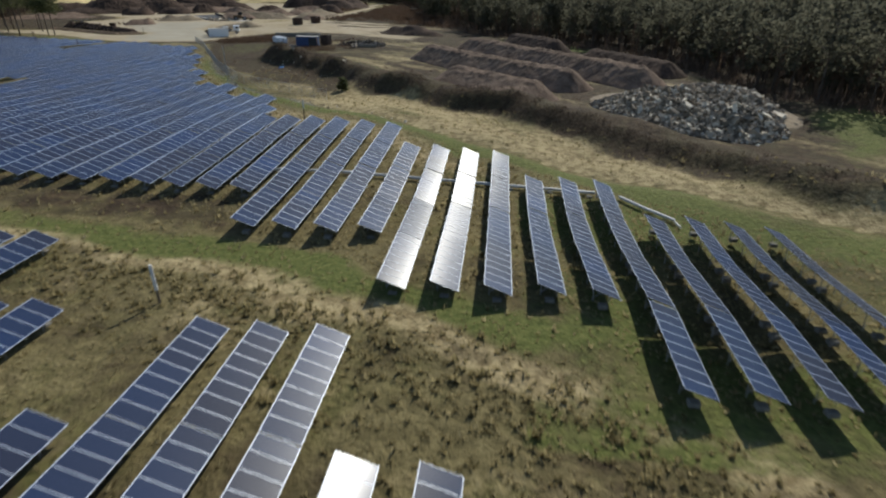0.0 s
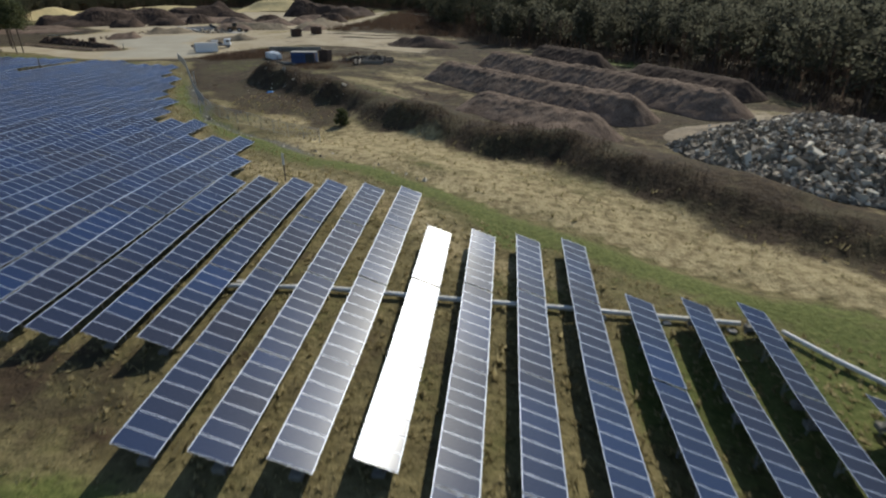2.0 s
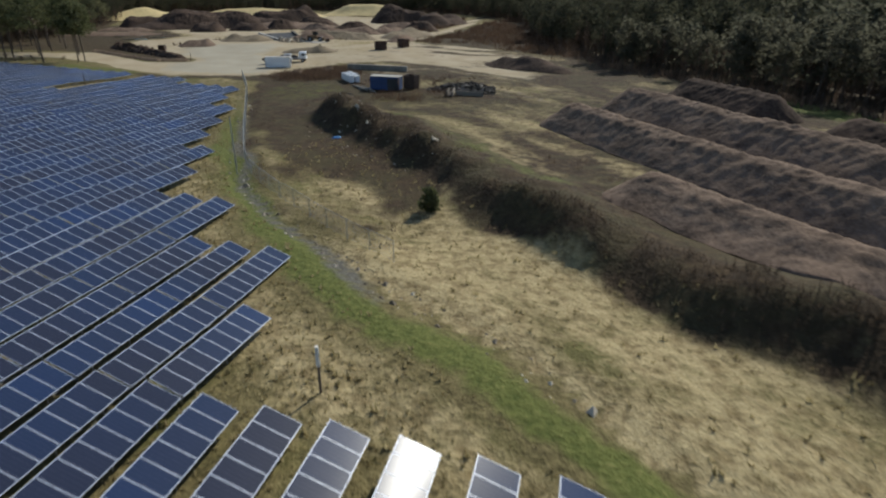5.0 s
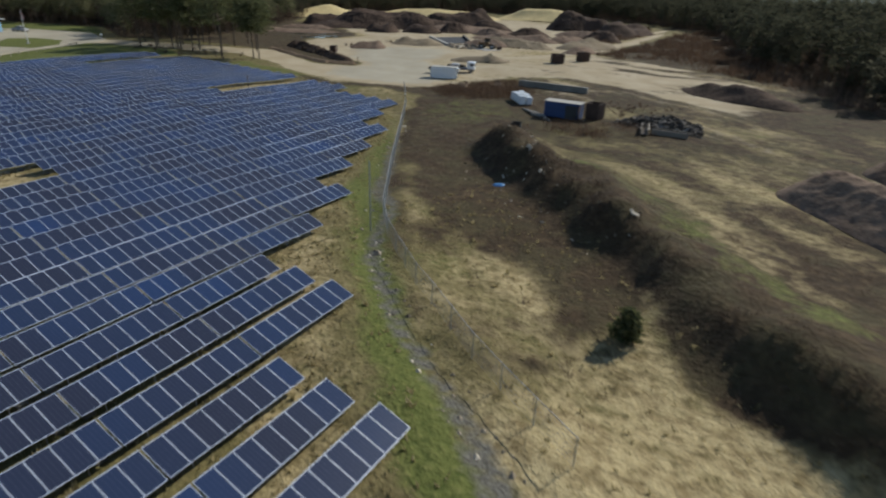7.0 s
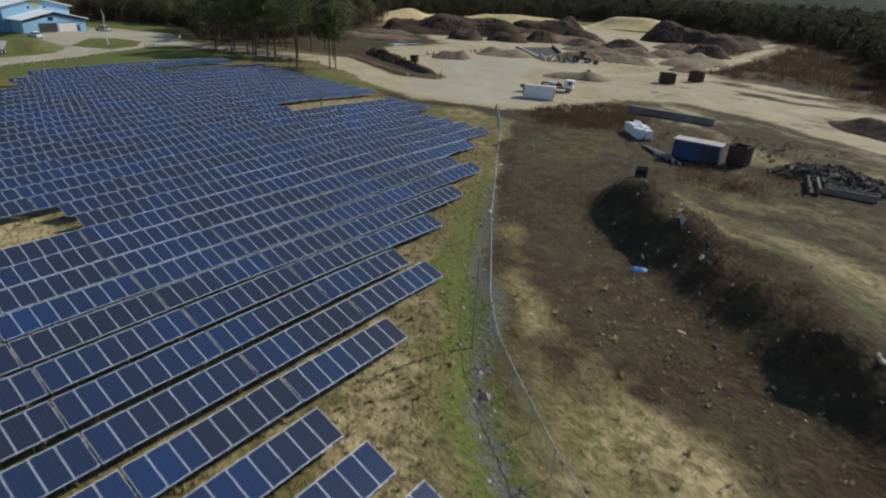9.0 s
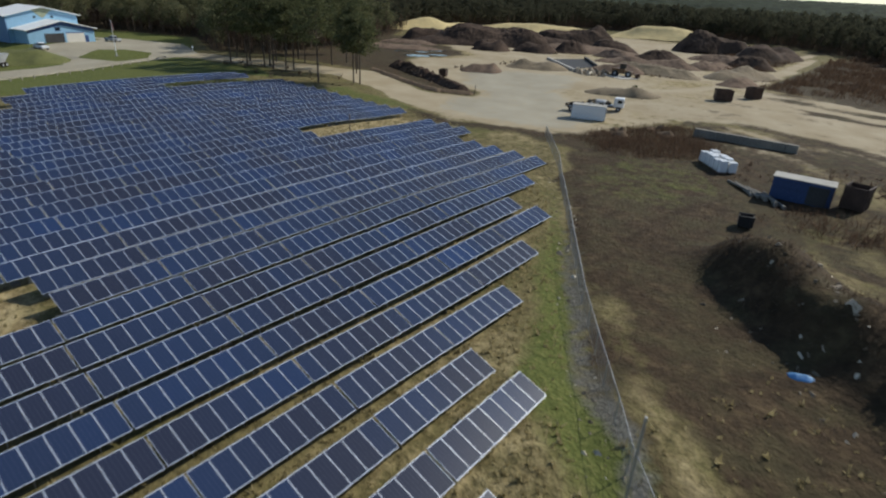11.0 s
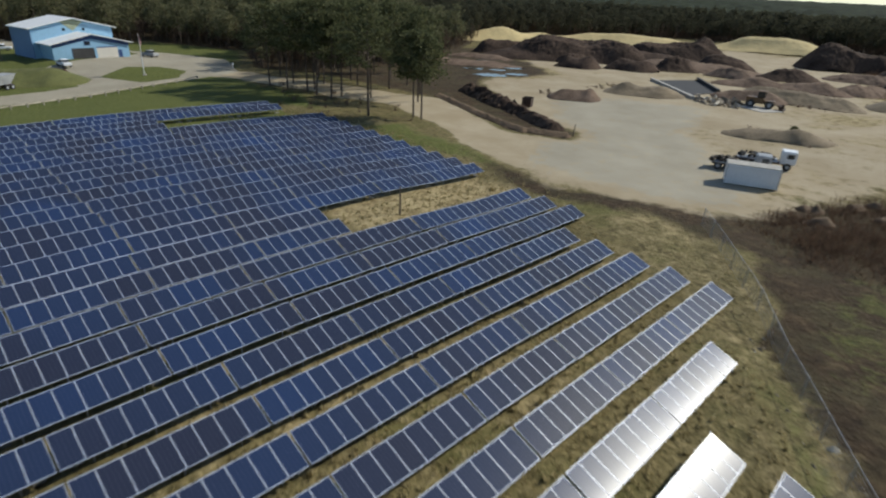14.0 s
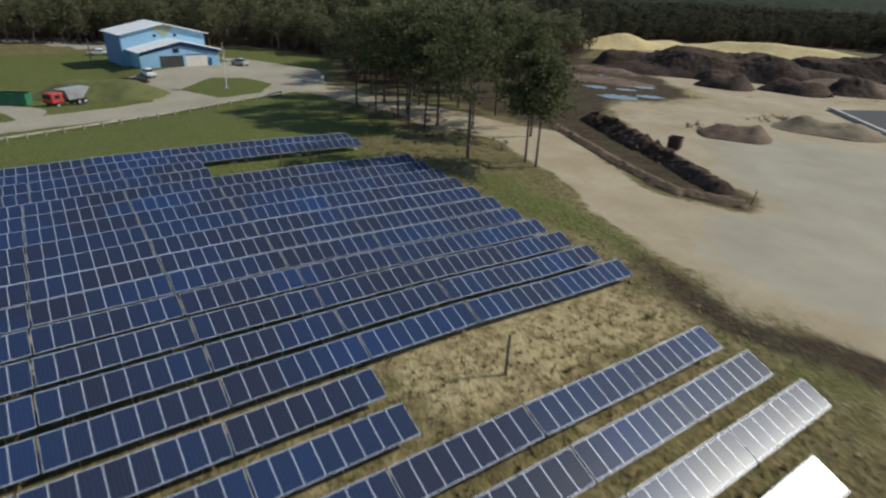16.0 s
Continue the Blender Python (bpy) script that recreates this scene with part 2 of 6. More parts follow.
def rough_field(x, y, size, seed=0):
    """Smooth value noise in -1..1 with cells of the given size."""
    gx, gy = np.asarray(x) / size, np.asarray(y) / size
    ix, iy = np.floor(gx).astype(int), np.floor(gy).astype(int)
    fx, fy = gx - ix, gy - iy
    fx, fy = fx * fx * (3 - 2 * fx), fy * fy * (3 - 2 * fy)

    def h(i, j):
        n = (i * 374761393 + j * 668265263 + seed * 974634777) & 0x7FFFFFFF
        n = ((n ^ (n >> 13)) * 1274126177) & 0x7FFFFFFF
        return ((n ^ (n >> 16)) & 0xFFFF) / 32767.5 - 1

    top = h(ix, iy) * (1 - fx) + h(ix + 1, iy) * fx
    low = h(ix, iy + 1) * (1 - fx) + h(ix + 1, iy + 1) * fx
    return top * (1 - fy) + low * fy


FENCE = [(-94, 169), (-84, 155), (-75, 140.5), (-65.5, 125), (-56, 110.5), (-53, 107), (-46, 101), (-38, 95), (-30, 90)]
DITCH = [(-82, 151), (-73, 137), (-67, 126), (-57, 110), (-51.5, 103), (-47, 98.5), (-38, 92), (-33, 88), (-18, 79), (-9, 71.5), (0, 66.5), (14, 60), (30, 53), (60, 42)]
GREEN_STRIP = [(-80, 147), (-71, 130), (-62, 114), (-50, 101), (-38, 89.5), (-30, 84), (-18, 76), (-9, 69), (0, 62.5), (12, 56.5), (25, 49.5), (60, 38)]
BANK = [(-58, 138), (-50, 131), (-43, 124.5), (-34, 117), (-26, 107), (-20, 101), (-11, 93), (-4, 88), (3, 83), (10, 78), (20, 69), (30, 62), (45, 56), (70, 48)]
YARD = [(-131, 175), (-119, 170), (-109, 167.5), (-100, 169), (-92, 172), (-88, 181), (-84, 200), (-70, 206), (-55, 200), (-42, 190), (-30, 182), (-32, 192), (-45, 215),
        (-70, 232), (-80, 262), (-84, 300), (-86, 350), (-92, 405), (-150, 440), (-230, 425), (-270, 372), (-252, 322), (-215, 285), (-190, 262), (-180, 238), (-168, 216), (-150, 206), (-136, 197), (-124, 193), (-131, 184), (-143, 185.5), (-166, 194), (-181, 190),
        (-200, 188), (-217, 182), (-217, 176), (-200, 182), (-187, 184.5), (-172, 188.5), (-157, 186), (-147, 181.5)]
HAUL = [(-97, 226), (-91, 250), (-87, 275), (-86, 311), (-89, 385), (-101, 441)]
PLAZA = [(-131, 184), (-119, 171), (-100, 171), (-90, 176), (-95, 192), (-104, 202), (-112, 212), (-120, 236), (-138, 232), (-150, 216), (-136, 200), (-124, 192)]
ROAD = [(-230, 180), (-217, 174), (-200, 179), (-174, 178), (-164, 182), (-155, 183), (-142, 178.5), (-131, 173), (-119, 170), (-122, 188), (-131, 185), (-140, 188.5), (-161, 197), (-172, 193), (-193, 188), (-217, 184)]
BERM_SOIL = [(-172, 214), (-161, 198), (-142, 190), (-131, 186.5), (-124, 189), (-125, 194), (-131, 196), (-147, 204), (-166, 214)]
MUD = [(-254, 280), (-238, 297), (-196, 272), (-171, 252), (-170, 238), (-180, 224), (-205, 230)]
SCRUB = [(-82, 260), (-62, 254), (-42, 240), (-26, 222), (-18, 224), (-26, 262), (-38, 300), (-50, 370), (-72, 430), (-82, 400), (-80, 320)]
SCRUB_FAR = [(-98, 292), (-92, 300), (-93, 380), (-104, 440), (-130, 450), (-118, 370), (-108, 310)]
DRIVE = [(-190, 104), (-200, 122), (-204, 137), (-208.5, 147), (-213, 161), (-217, 176), (-220, 182), (-232, 186), (-244, 190), (-268, 178), (-275, 172), (-262, 172), (-247, 148), (-243, 140),
         (-236, 143), (-226, 146), (-219, 145), (-213, 132), (-208, 120), (-200, 104)]
SIDE_DRIVES = [[(-232, 118), (-216, 126.5), (-211, 128), (-209, 124), (-224, 116)], [(-330, 120), (-297, 148), (-276, 158), (-280, 164), (-302, 158), (-335, 136)]]
ISLAND = [(-229, 152), (-238, 161), (-236, 168), (-228, 172), (-219, 166), (-217, 157)]
LAWN = [(-290, 60), (-190, 60), (-171, 118), (-171, 166), (-160, 170), (-190, 177), (-212, 178), (-262, 205), (-300, 190)]
SERVICE = [(-62, 42), (-41, 38.5), (-33, 36.8), (-24, 36.6), (-13, 32.6), (-4.4, 29), (0.3, 27.5), (6.5, 26.6), (14, 26), (22, 29)]
TRACK = [(-60, 38), (-40, 36), (-27, 34.6), (-17, 31.5), (-9, 27.6), (-4, 25.6), (3.3, 23), (9, 20.5), (16, 14)]
TUSSOCKS = [(-34, 32.4), (-18.7, 29.2), (-7.7, 24.4), (-0.7, 21.8), (4.5, 20.4), (9, 18), (14, 13)]
CLEARING = [(60, -60), (75, 60), (58, 92), (44, 108), (40, 150), (-3, 203), (-14, 212), (-24, 240), (-40, 272), (-46, 305), (-50, 350), (-70, 420), (-120, 480), (-235, 490), (-278, 340), (-250, 300),
            (-212, 238), (-206, 197), (-225, 189), (-262, 205), (-300, 190), (-320, 120), (-330, 60), (-260, -60)]


ROWS_GROUND = [(-9, -12), (30, 18), (28, 48), (12, 56), (-9, 64), (-34, 80), (-52, 98), (-66, 116), (-78, 138), (-96, 158), (-118, 168), (-172, 166), (-172, 118), (-60, 40), (-50, -12)]


def height(x, y):
    """Ground height with ditch, bank and unevenness; arrays or numbers."""
    x, y = np.asarray(x, float), np.asarray(y, float)
    z = base_height(x, y)
    z = z - 0.55 * region(x, y, ROWS_GROUND, 4) - 0.45 * np.exp(-(away(x, y, DITCH) / 1.3) ** 2)
    off = away(x + 1.7 * rough_field(x, y, 8, 91), y + 1.7 * rough_field(x, y, 8, 92), BANK)
    beyond = inside(x, y, BANK + [(300, 30), (300, 400), (-58, 400)])
    z = z + (2.1 + 0.9 * np.clip((-24 - x) / 14, 0, 1)) * np.exp(-(off / np.where(beyond, 5.5, 2.4)) ** 2) * (0.90 + 0.36 * rough_field(x, y, 17, 53) + 0.34 * rough_field(x, y, 6, 3) + 0.20 * rough_field(x, y, 2.2, 13))
    z = z + np.where(beyond, 0.5 * np.clip(off / 5, 0, 1) * np.clip((x + 58) / 20, 0, 1), 0)
    z = z + 0.06 * rough_field(x, y, 2.3, 5) + 0.10 * rough_field(x, y, 9, 6)
    flat = region(x, y, YARD, 3)
    return z * (1 - flat) + (base_height(x, y) + 0.02 * rough_field(x, y, 3, 9)) * flat


def ground_at(x, y):
    return float(height(np.array([x]), np.array([y]))[0])


def ground_material():
    m = bpy.data.materials.new("ground_cover")
    m.use_nodes = True
    t = m.node_tree
    b = t.nodes["Principled BSDF"]
    b.inputs["Roughness"].default_value, b.inputs["Specular IOR Level"].default_value = 0.95, 0.15
    geo = t.nodes.new("ShaderNodeNewGeometry")

    def tex(scale, detail=5.0, rough=0.6, squash=None):
        n = t.nodes.new("ShaderNodeTexNoise")
        n.inputs["Scale"].default_value, n.inputs["Detail"].default_value, n.inputs["Roughness"].default_value = scale, detail, rough
        t.links.new(geo.outputs["Position"], n.inputs["Vector"])
        return n.outputs["Fac"]

    def ramp(fac, *stops):
        r = t.nodes.new("ShaderNodeValToRGB")
        e = r.color_ramp.elements
        for i, (p, c) in enumerate(stops):
            el = e[i] if i < 2 else e.new(p)
            el.position, el.color = p, (*c, 1)
        t.links.new(fac, r.inputs["Fac"])
        return r.outputs["Color"]

    def mix(fac, a, bb):
        n = t.nodes.new("ShaderNodeMix")
        n.data_type = "RGBA"
        t.links.new(fac, n.inputs["Factor"])
        t.links.new(a, n.inputs["A"])
        t.links.new(bb, n.inputs["B"])
        return n.outputs["Result"]

    def mask(name, grain, width=0.35):
        """Painted share of a cover, broken up at its edge by grain."""
        a = t.nodes.new("ShaderNodeAttribute")
        a.attribute_name = name
        s = t.nodes.new("ShaderNodeMath")
        s.operation = "ADD"
        t.links.new(a.outputs["Fac"], s.inputs[0])
        t.links.new(grain, s.inputs[1])
        r = t.nodes.new("ShaderNodeMapRange")
        r.inputs["From Min"].default_value, r.inputs["From Max"].default_value = 1.0 - width * 0.5, 1.0 + width * 0.5
        t.links.new(s.outputs[0], r.inputs["Value"])
        return r.outputs["Result"]

    fine, mid, large, clump = tex(6.0, 8.0, 0.7), tex(0.9, 6.0, 0.65), tex(0.12, 4.0), tex(2.2, 3.0, 0.7)
    field = mix(ramp(mid, (0.40, (0, 0, 0)), (0.62, (1, 1, 1))), ramp(clump, (0.33, (0.062, 0.052, 0.022)), (0.66, (0.170, 0.138, 0.062))), ramp(fine, (0.3, (0.110, 0.090, 0.040)), (0.7, (0.270, 0.222, 0.104))))
    field = mix(ramp(large, (0.50, (0, 0, 0)), (0.68, (0.8, 0.8, 0.8))), field, ramp(clump, (0.3, (0.075, 0.080, 0.024)), (0.7, (0.16, 0.145, 0.052))))
    green = ramp(clump, (0.3, (0.064, 0.080, 0.020)), (0.55, (0.116, 0.128, 0.036)), (0.75, (0.182, 0.178, 0.062)))
    tan = mix(ramp(mid, (0.38, (0, 0, 0)), (0.57, (1, 1, 1))), ramp(clump, (0.3, (0.138, 0.102, 0.050)), (0.7, (0.265, 0.203, 0.100))), ramp(fine, (0.3, (0.325, 0.256, 0.130)), (0.7, (0.465, 0.380, 0.212))))
    brown = ramp(mid, (0.33, (0.032, 0.022, 0.013)), (0.53, (0.058, 0.039, 0.022)), (0.74, (0.112, 0.078, 0.043)))
    brown = mix(ramp(tex(0.22, 5.0, 0.6), (0.44, (0, 0, 0)), (0.60, (0.55, 0.55, 0.55))), brown, ramp(clump, (0.3, (0.040, 0.036, 0.018)), (0.7, (0.100, 0.086, 0.042))))
    sand = ramp(large, (0.35, (0.325, 0.262, 0.168)), (0.65, (0.405, 0.340, 0.236)))
    sand = mix(ramp(mid, (0.52, (0, 0, 0)), (0.70, (0.7, 0.7, 0.7))), sand, ramp(fine, (0.3, (0.275, 0.218, 0.136)), (0.7, (0.365, 0.300, 0.204))))
    gravel = ramp(fine, (0.35, (0.055, 0.052, 0.042)), (0.65, (0.18, 0.17, 0.145)))
    asphalt = ramp(large, (0.3, (0.300, 0.268, 0.202)), (0.7, (0.375, 0.340, 0.262)))
    grain = tex(0.55, 6.0, 0.7)
    color, masks = field, {}
    for name, cover in (("tan", tan), ("brown", brown), ("green", green), ("gravel", gravel), ("sand", sand), ("asphalt", asphalt)):
        masks[name] = mask(name, grain, 0.12 if name == "asphalt" else 0.3)
        color = mix(masks[name], color, cover)
    t.links.new(color, b.inputs["Base Color"])
    bump = t.nodes.new("ShaderNodeBump")
    bump.inputs["Strength"].default_value, bump.inputs["Distance"].default_value = 0.9, 0.25
    calm = t.nodes.new("ShaderNodeMapRange")
    calm.inputs["To Min"].default_value, calm.inputs["To Max"].default_value = 0.9, 0.12
    t.links.new(masks["sand"], calm.inputs["Value"])
    t.links.new(calm.outputs["Result"], bump.inputs["Strength"])
    t.links.new(clump, bump.inputs["Height"])
    b2 = t.nodes.new("ShaderNodeBump")
    b2.inputs["Strength"].default_value, b2.inputs["Distance"].default_value = 0.6, 0.06
    t.links.new(fine, b2.inputs["Height"])
    t.links.new(bump.outputs["Normal"], b2.inputs["Normal"])
    t.links.new(b2.outputs["Normal"], b.inputs["Normal"])
    return m


def mesh_from(name, verts, faces, materials, index=None, smooth=False):
    me = bpy.data.meshes.new(name)
    me.from_pydata(verts, [], faces)
    for m in materials:
        me.materials.append(m)
    if index is not None:
        me.polygons.foreach_set("material_index", np.asarray(index, np.int32))
    if smooth:
        me.polygons.foreach_set("use_smooth", np.ones(len(me.polygons), bool))
    me.update()
    return me


def ground_sheet():
    def steps(lo, hi, step, far):
        out = list(np.arange(lo, hi + 0.1, step))
        d, a, z = step * 1.5, lo, hi
        while a > -far:
            a, z = a - d, z + d
            out.insert(0, a)
            out.append(z)
            d *= 1.35
        return np.array(out)

    xs, ys = steps(-285, 62, 1.0, 3500), steps(2, 300, 1.0, 3500)
    X, Y = np.meshgrid(xs, ys)
    Z = height(X, Y)
    n, k = X.shape
    idx = np.arange(n * k).reshape(n, k)
    faces = np.stack([idx[:-1, :-1], idx[:-1, 1:], idx[1:, 1:], idx[1:, :-1]], -1).reshape(-1, 4)
    me = mesh_from("ground", np.stack([X, Y, Z], -1).reshape(-1, 3).tolist(), faces.tolist(), [ground_material()], smooth=True)
    # covers
    wob_x, wob_y = X + 1.6 * rough_field(X, Y, 7, 21), Y + 1.6 * rough_field(X, Y, 7, 22)
    east = away(wob_x, wob_y, BANK)
    ditch = away(wob_x, wob_y, DITCH)
    side = inside(X, Y, DITCH + [(300, 20), (300, 400), (-82, 400)])
    cover = {}
    upper = side & inside(X, Y, BANK + [(300, 30), (300, 400), (-58, 400)])
    fade = np.clip((X + 50) / 24, 0, 1)
    low_end = np.clip((X + 35.5) / 6 + 0.3 * rough_field(X, Y, 7, 93), 0, 1)
    along, across = 0.78 * wob_x - 0.62 * wob_y, 0.62 * wob_x + 0.78 * wob_y
    streak = 0.6 * rough_field(along / 5, across, 3.2, 71) + 0.4 * rough_field(along / 3, across, 1.7, 72)
    cover["tan"] = np.where(side, np.where(upper, 0.48 + 0.14 * rough_field(X, Y, 14, 2) + 0.26 * streak, 0.33 + 0.34 * fade + 0.16 * rough_field(X, Y, 10, 1) + 0.30 * streak), 0.0)
    cover["tan"] = np.maximum(cover["tan"], 0.85 * np.exp(-(away(wob_x, wob_y, TRACK) / 1.9) ** 2))
    # brown near the bank is bare soil plus painted shade of its slope
    cover["brown"] = np.where(side, np.clip(np.where(upper, 0.95 - east / 6, (1.14 - east / 12) * (1 - low_end) + (1.02 - east / 5.0 + 0.3 * rough_field(X, Y, 5, 31)) * low_end), 0, 0.9) + np.where(upper, 0.1, 0.36) * (1 - fade) + np.where(upper, 0.65 + 0.22 * rough_field(X, Y, 17, 8) + 0.12 * rough_field(X, Y, 6, 7) - 0.24 * streak, 0.05 + 0.34 * np.clip((-46 - X) / 14, 0, 1) + 0.22 * rough_field(X, Y, 8, 4) + 0.16 * rough_field(X, Y, 3, 14) - 0.34 * streak), 0.0)
    cover["brown"] = np.maximum(cover["brown"], 0.62 * region(wob_x, wob_y, [(-62, 43), (-41, 40), (-24, 38.5), (-12, 36), (-12, 38.5), (-23, 39.5), (-25, 47), (-45, 47.5), (-62, 49)], 2))
    inner = [(a - 3.5, b - 4.5) for a, b in GREEN_STRIP]
    straw = 0.60 * np.exp(-(away(wob_x, wob_y, inner) / 4.0) ** 2) * np.clip((8 - X) / 14, 0, 1) * np.clip((X + 92) / 36, 0.2, 1)
    straw = np.maximum(straw, np.where(~side & (X > -152), np.clip((-22 - X) / 40, 0, 1) * (0.36 + 0.12 * rough_field(X, Y, 5, 11)), 0))
    straw = np.maximum(straw, 0.70 * region(wob_x, wob_y, [(-122, 141), (-112, 141), (-112, 164), (-121, 165)], 1.5))
    straw = np.maximum(straw, 0.80 * region(wob_x, wob_y, [(-97, 82), (-86, 82), (-86, 98), (-97, 98)], 1.5))
    cover["tan"] = np.maximum(cover["tan"], straw)
    near = ~side & (X > -60) & (Y < 60)
    cover["brown"] = np.where(near, np.maximum(cover["brown"], 0.36 + 0.2 * rough_field(X, Y, 11, 15) + 0.16 * rough_field(X, Y, 4, 16)), cover["brown"])
    cover["tan"] = np.where(near & (Y < 34), np.maximum(cover["tan"], 0.24 + 0.25 * rough_field(X, Y, 5, 19)), cover["tan"])
    strip = np.exp(-(away(wob_x, wob_y, GREEN_STRIP) / 2.3) ** 2)
    cover["green"] = np.maximum(0.80 * strip, 0.78 * region(wob_x, wob_y, LAWN, 3))
    cover["green"] = np.maximum(cover["green"], 0.80 * np.exp(-(away(wob_x, wob_y, SERVICE) / 2.4) ** 2) * (0.9 + 0.4 * rough_field(X, Y, 6, 17)))
    cover["green"] = np.maximum(cover["green"], 0.8 * region(wob_x, wob_y, [(-170, 139), (-157, 139), (-157, 164), (-170, 164)], 1))
    cover["green"] = np.maximum(cover["green"], 0.66 * region(wob_x, wob_y, [(40, 66), (60, 76), (58, 100), (44, 92)], 4))
    cover["green"] = np.where(near & (X > 0) & (Y > 18), np.maximum(cover["green"], 0.48 + 0.28 * rough_field(X, Y, 8, 18)), cover["green"])
    cover["green"] = cover["green"] - 0.34 * strip * np.clip((-64 - X) / 14, 0, 1)
    cover["green"] = np.maximum(cover["green"], 0.72 * region(wob_x, wob_y, [(8, 184), (24, 178), (34, 160), (28, 152), (18, 162), (6, 174)], 3))
    cover["gravel"] = np.exp(-(ditch / 1.05) ** 2) * np.clip((-20 - X) / 12, 0.3, 1) * np.clip((X + 84) / 14, 0.35, 1) * 0.72
    worn = 0.64 + 0.20 * rough_field(X, Y, 19, 81) + 0.14 * rough_field(X, Y, 5, 82) + 0.10 * rough_field(X / 3, Y, 2.5, 83)
    cover["sand"] = worn * region(wob_x, wob_y, YARD, 2.5)
    cover["tan"] = np.maximum(cover["tan"], 0.60 * region(wob_x, wob_y, YARD, 5))
    cover["sand"] = np.maximum(cover["sand"], 0.92 * np.maximum(region(wob_x, wob_y, PLAZA, 3), region(wob_x, wob_y, ROAD, 1.0)))
    east_end = region(wob_x, wob_y, [(-86, 204), (-60, 203), (-32, 184), (-22, 200), (-37, 234), (-60, 255), (-84, 256)], 3)
    cover["tan"] = np.maximum(cover["tan"], 0.72 * east_end)
    cover["sand"] = np.maximum(cover["sand"], (0.55 + 0.45 * rough_field(X / 3, Y, 3, 86)) * east_end)
    cover["brown"] = np.maximum(cover["brown"], (0.45 + 0.4 * rough_field(X / 3, Y, 3.6, 87)) * east_end)
    inner_end = region(wob_x, wob_y, [(-72, 174), (-46, 172), (-32, 152), (-14, 160), (-26, 186), (-56, 203), (-80, 204)], 4)
    cover["tan"] = np.maximum(cover["tan"], (0.56 + 0.25 * streak) * inner_end)
    cover["sand"] = np.maximum(cover["sand"], (0.30 + 0.3 * streak) * inner_end)
    cover["brown"] = cover["brown"] * (1 - 0.12 * inner_end)
    rut = np.maximum.reduce([region(wob_x, wob_y, BERM_SOIL, 1), region(wob_x, wob_y, MUD, 4), region(wob_x, wob_y, SCRUB, 4), region(wob_x, wob_y, SCRUB_FAR, 4)])
    cover["sand"] = cover["sand"] * (1 - rut)
    cover["brown"] = np.maximum(cover["brown"], (0.82 + 0.15 * rough_field(X, Y, 7, 84)) * rut)
    cover["sand"] = np.maximum(cover["sand"], 0.9 * np.clip(1.3 - away(wob_x, wob_y, HAUL) / 3.4, 0, 1))
    cover["sand"] = np.maximum(cover["sand"], 0.62 * region(wob_x, wob_y, [(-24, 150), (0, 128), (30, 100), (36, 112), (20, 140), (-2, 160)], 5))
    cover["brown"] = np.maximum(cover["brown"], 0.75 * region(wob_x, wob_y, [(-206, 197), (-158, 196), (-140, 190), (-124, 189.5), (-126, 192), (-150, 205), (-168, 215), (-182, 240), (-192, 275), (-225, 262), (-215, 235)], 2))
    cover["brown"] = np.maximum(cover["brown"], (0.86 + 0.16 * streak) * region(wob_x, wob_y, [(-131, 171), (-120, 166), (-109, 163), (-98, 166), (-88, 165), (-76, 146), (-66, 130), (-58, 117), (-52, 112), (-44, 122), (-50, 140), (-62, 148), (-58, 160), (-60, 190), (-86, 190), (-94, 174), (-109, 168)], 2))
    cover["brown"] = np.maximum(cover["brown"], 0.34 * region(wob_x, wob_y, [(-205, 174), (-186, 168), (-150, 169), (-142, 176), (-150, 186), (-175, 192), (-205, 190)], 3))
    cover["brown"] = np.maximum(cover["brown"], 0.75 * region(wob_x, wob_y, [(-80, 262), (-60, 262), (-60, 360), (-76, 380), (-80, 320)], 3))
    cover["green"] = np.maximum(cover["green"], 0.62 * region(wob_x, wob_y, [(-152, 166), (-124, 167), (-118, 169), (-130, 173), (-146, 174)], 2))
    cover["green"] = np.maximum(cover["green"], 0.40 * region(wob_x, wob_y, [(-80, 150), (-66, 146), (-62, 160), (-70, 172), (-82, 168)], 3))
    cover["green"] = np.maximum(cover["green"], np.where(upper & (X < -14), (0.44 + 0.16 * rough_field(X, Y, 5, 61)) * np.exp(-((east - 6) / 4.0) ** 2), 0))
    cover["asphalt"] = np.clip(region(X, Y, DRIVE, 0.6) - region(X, Y, ISLAND, 0.6), 0, 1)
    cover["green"] = np.maximum(cover["green"], 0.8 * region(X, Y, ISLAND, 0.6))
    for ring in SIDE_DRIVES:
        cover["asphalt"] = np.maximum(cover["asphalt"], region(wob_x, wob_y, ring, 0.8))
    cover["tan"] = np.maximum(cover["tan"], 0.75 * region(wob_x, wob_y, [(-66, 173), (-60, 171), (-58, 175), (-64, 178)], 1.5))
    cover["asphalt"] = np.maximum(cover["asphalt"], 0.62 * region(wob_x, wob_y, PLAZA, 5) * (1 - rut) + 0)
    woods = ~inside(X, Y, CLEARING)
    cover["brown"] = np.where(woods, 0.8, cover["brown"])
    for c in ("tan", "green", "sand"):
        cover[c] = np.where(woods & (cover["asphalt"] < 0.5), 0.0, cover[c])
    for name, v in cover.items():
        a = me.attributes.new(name, "FLOAT", "POINT")
        a.data.foreach_set("value", np.clip(v, 0, 1).astype(np.float32).ravel())
    return tagged(new("ground", me), "uneven ground of dry grass, green strips, dirt and sand", "ground", kind="structure")


ground_sheet()


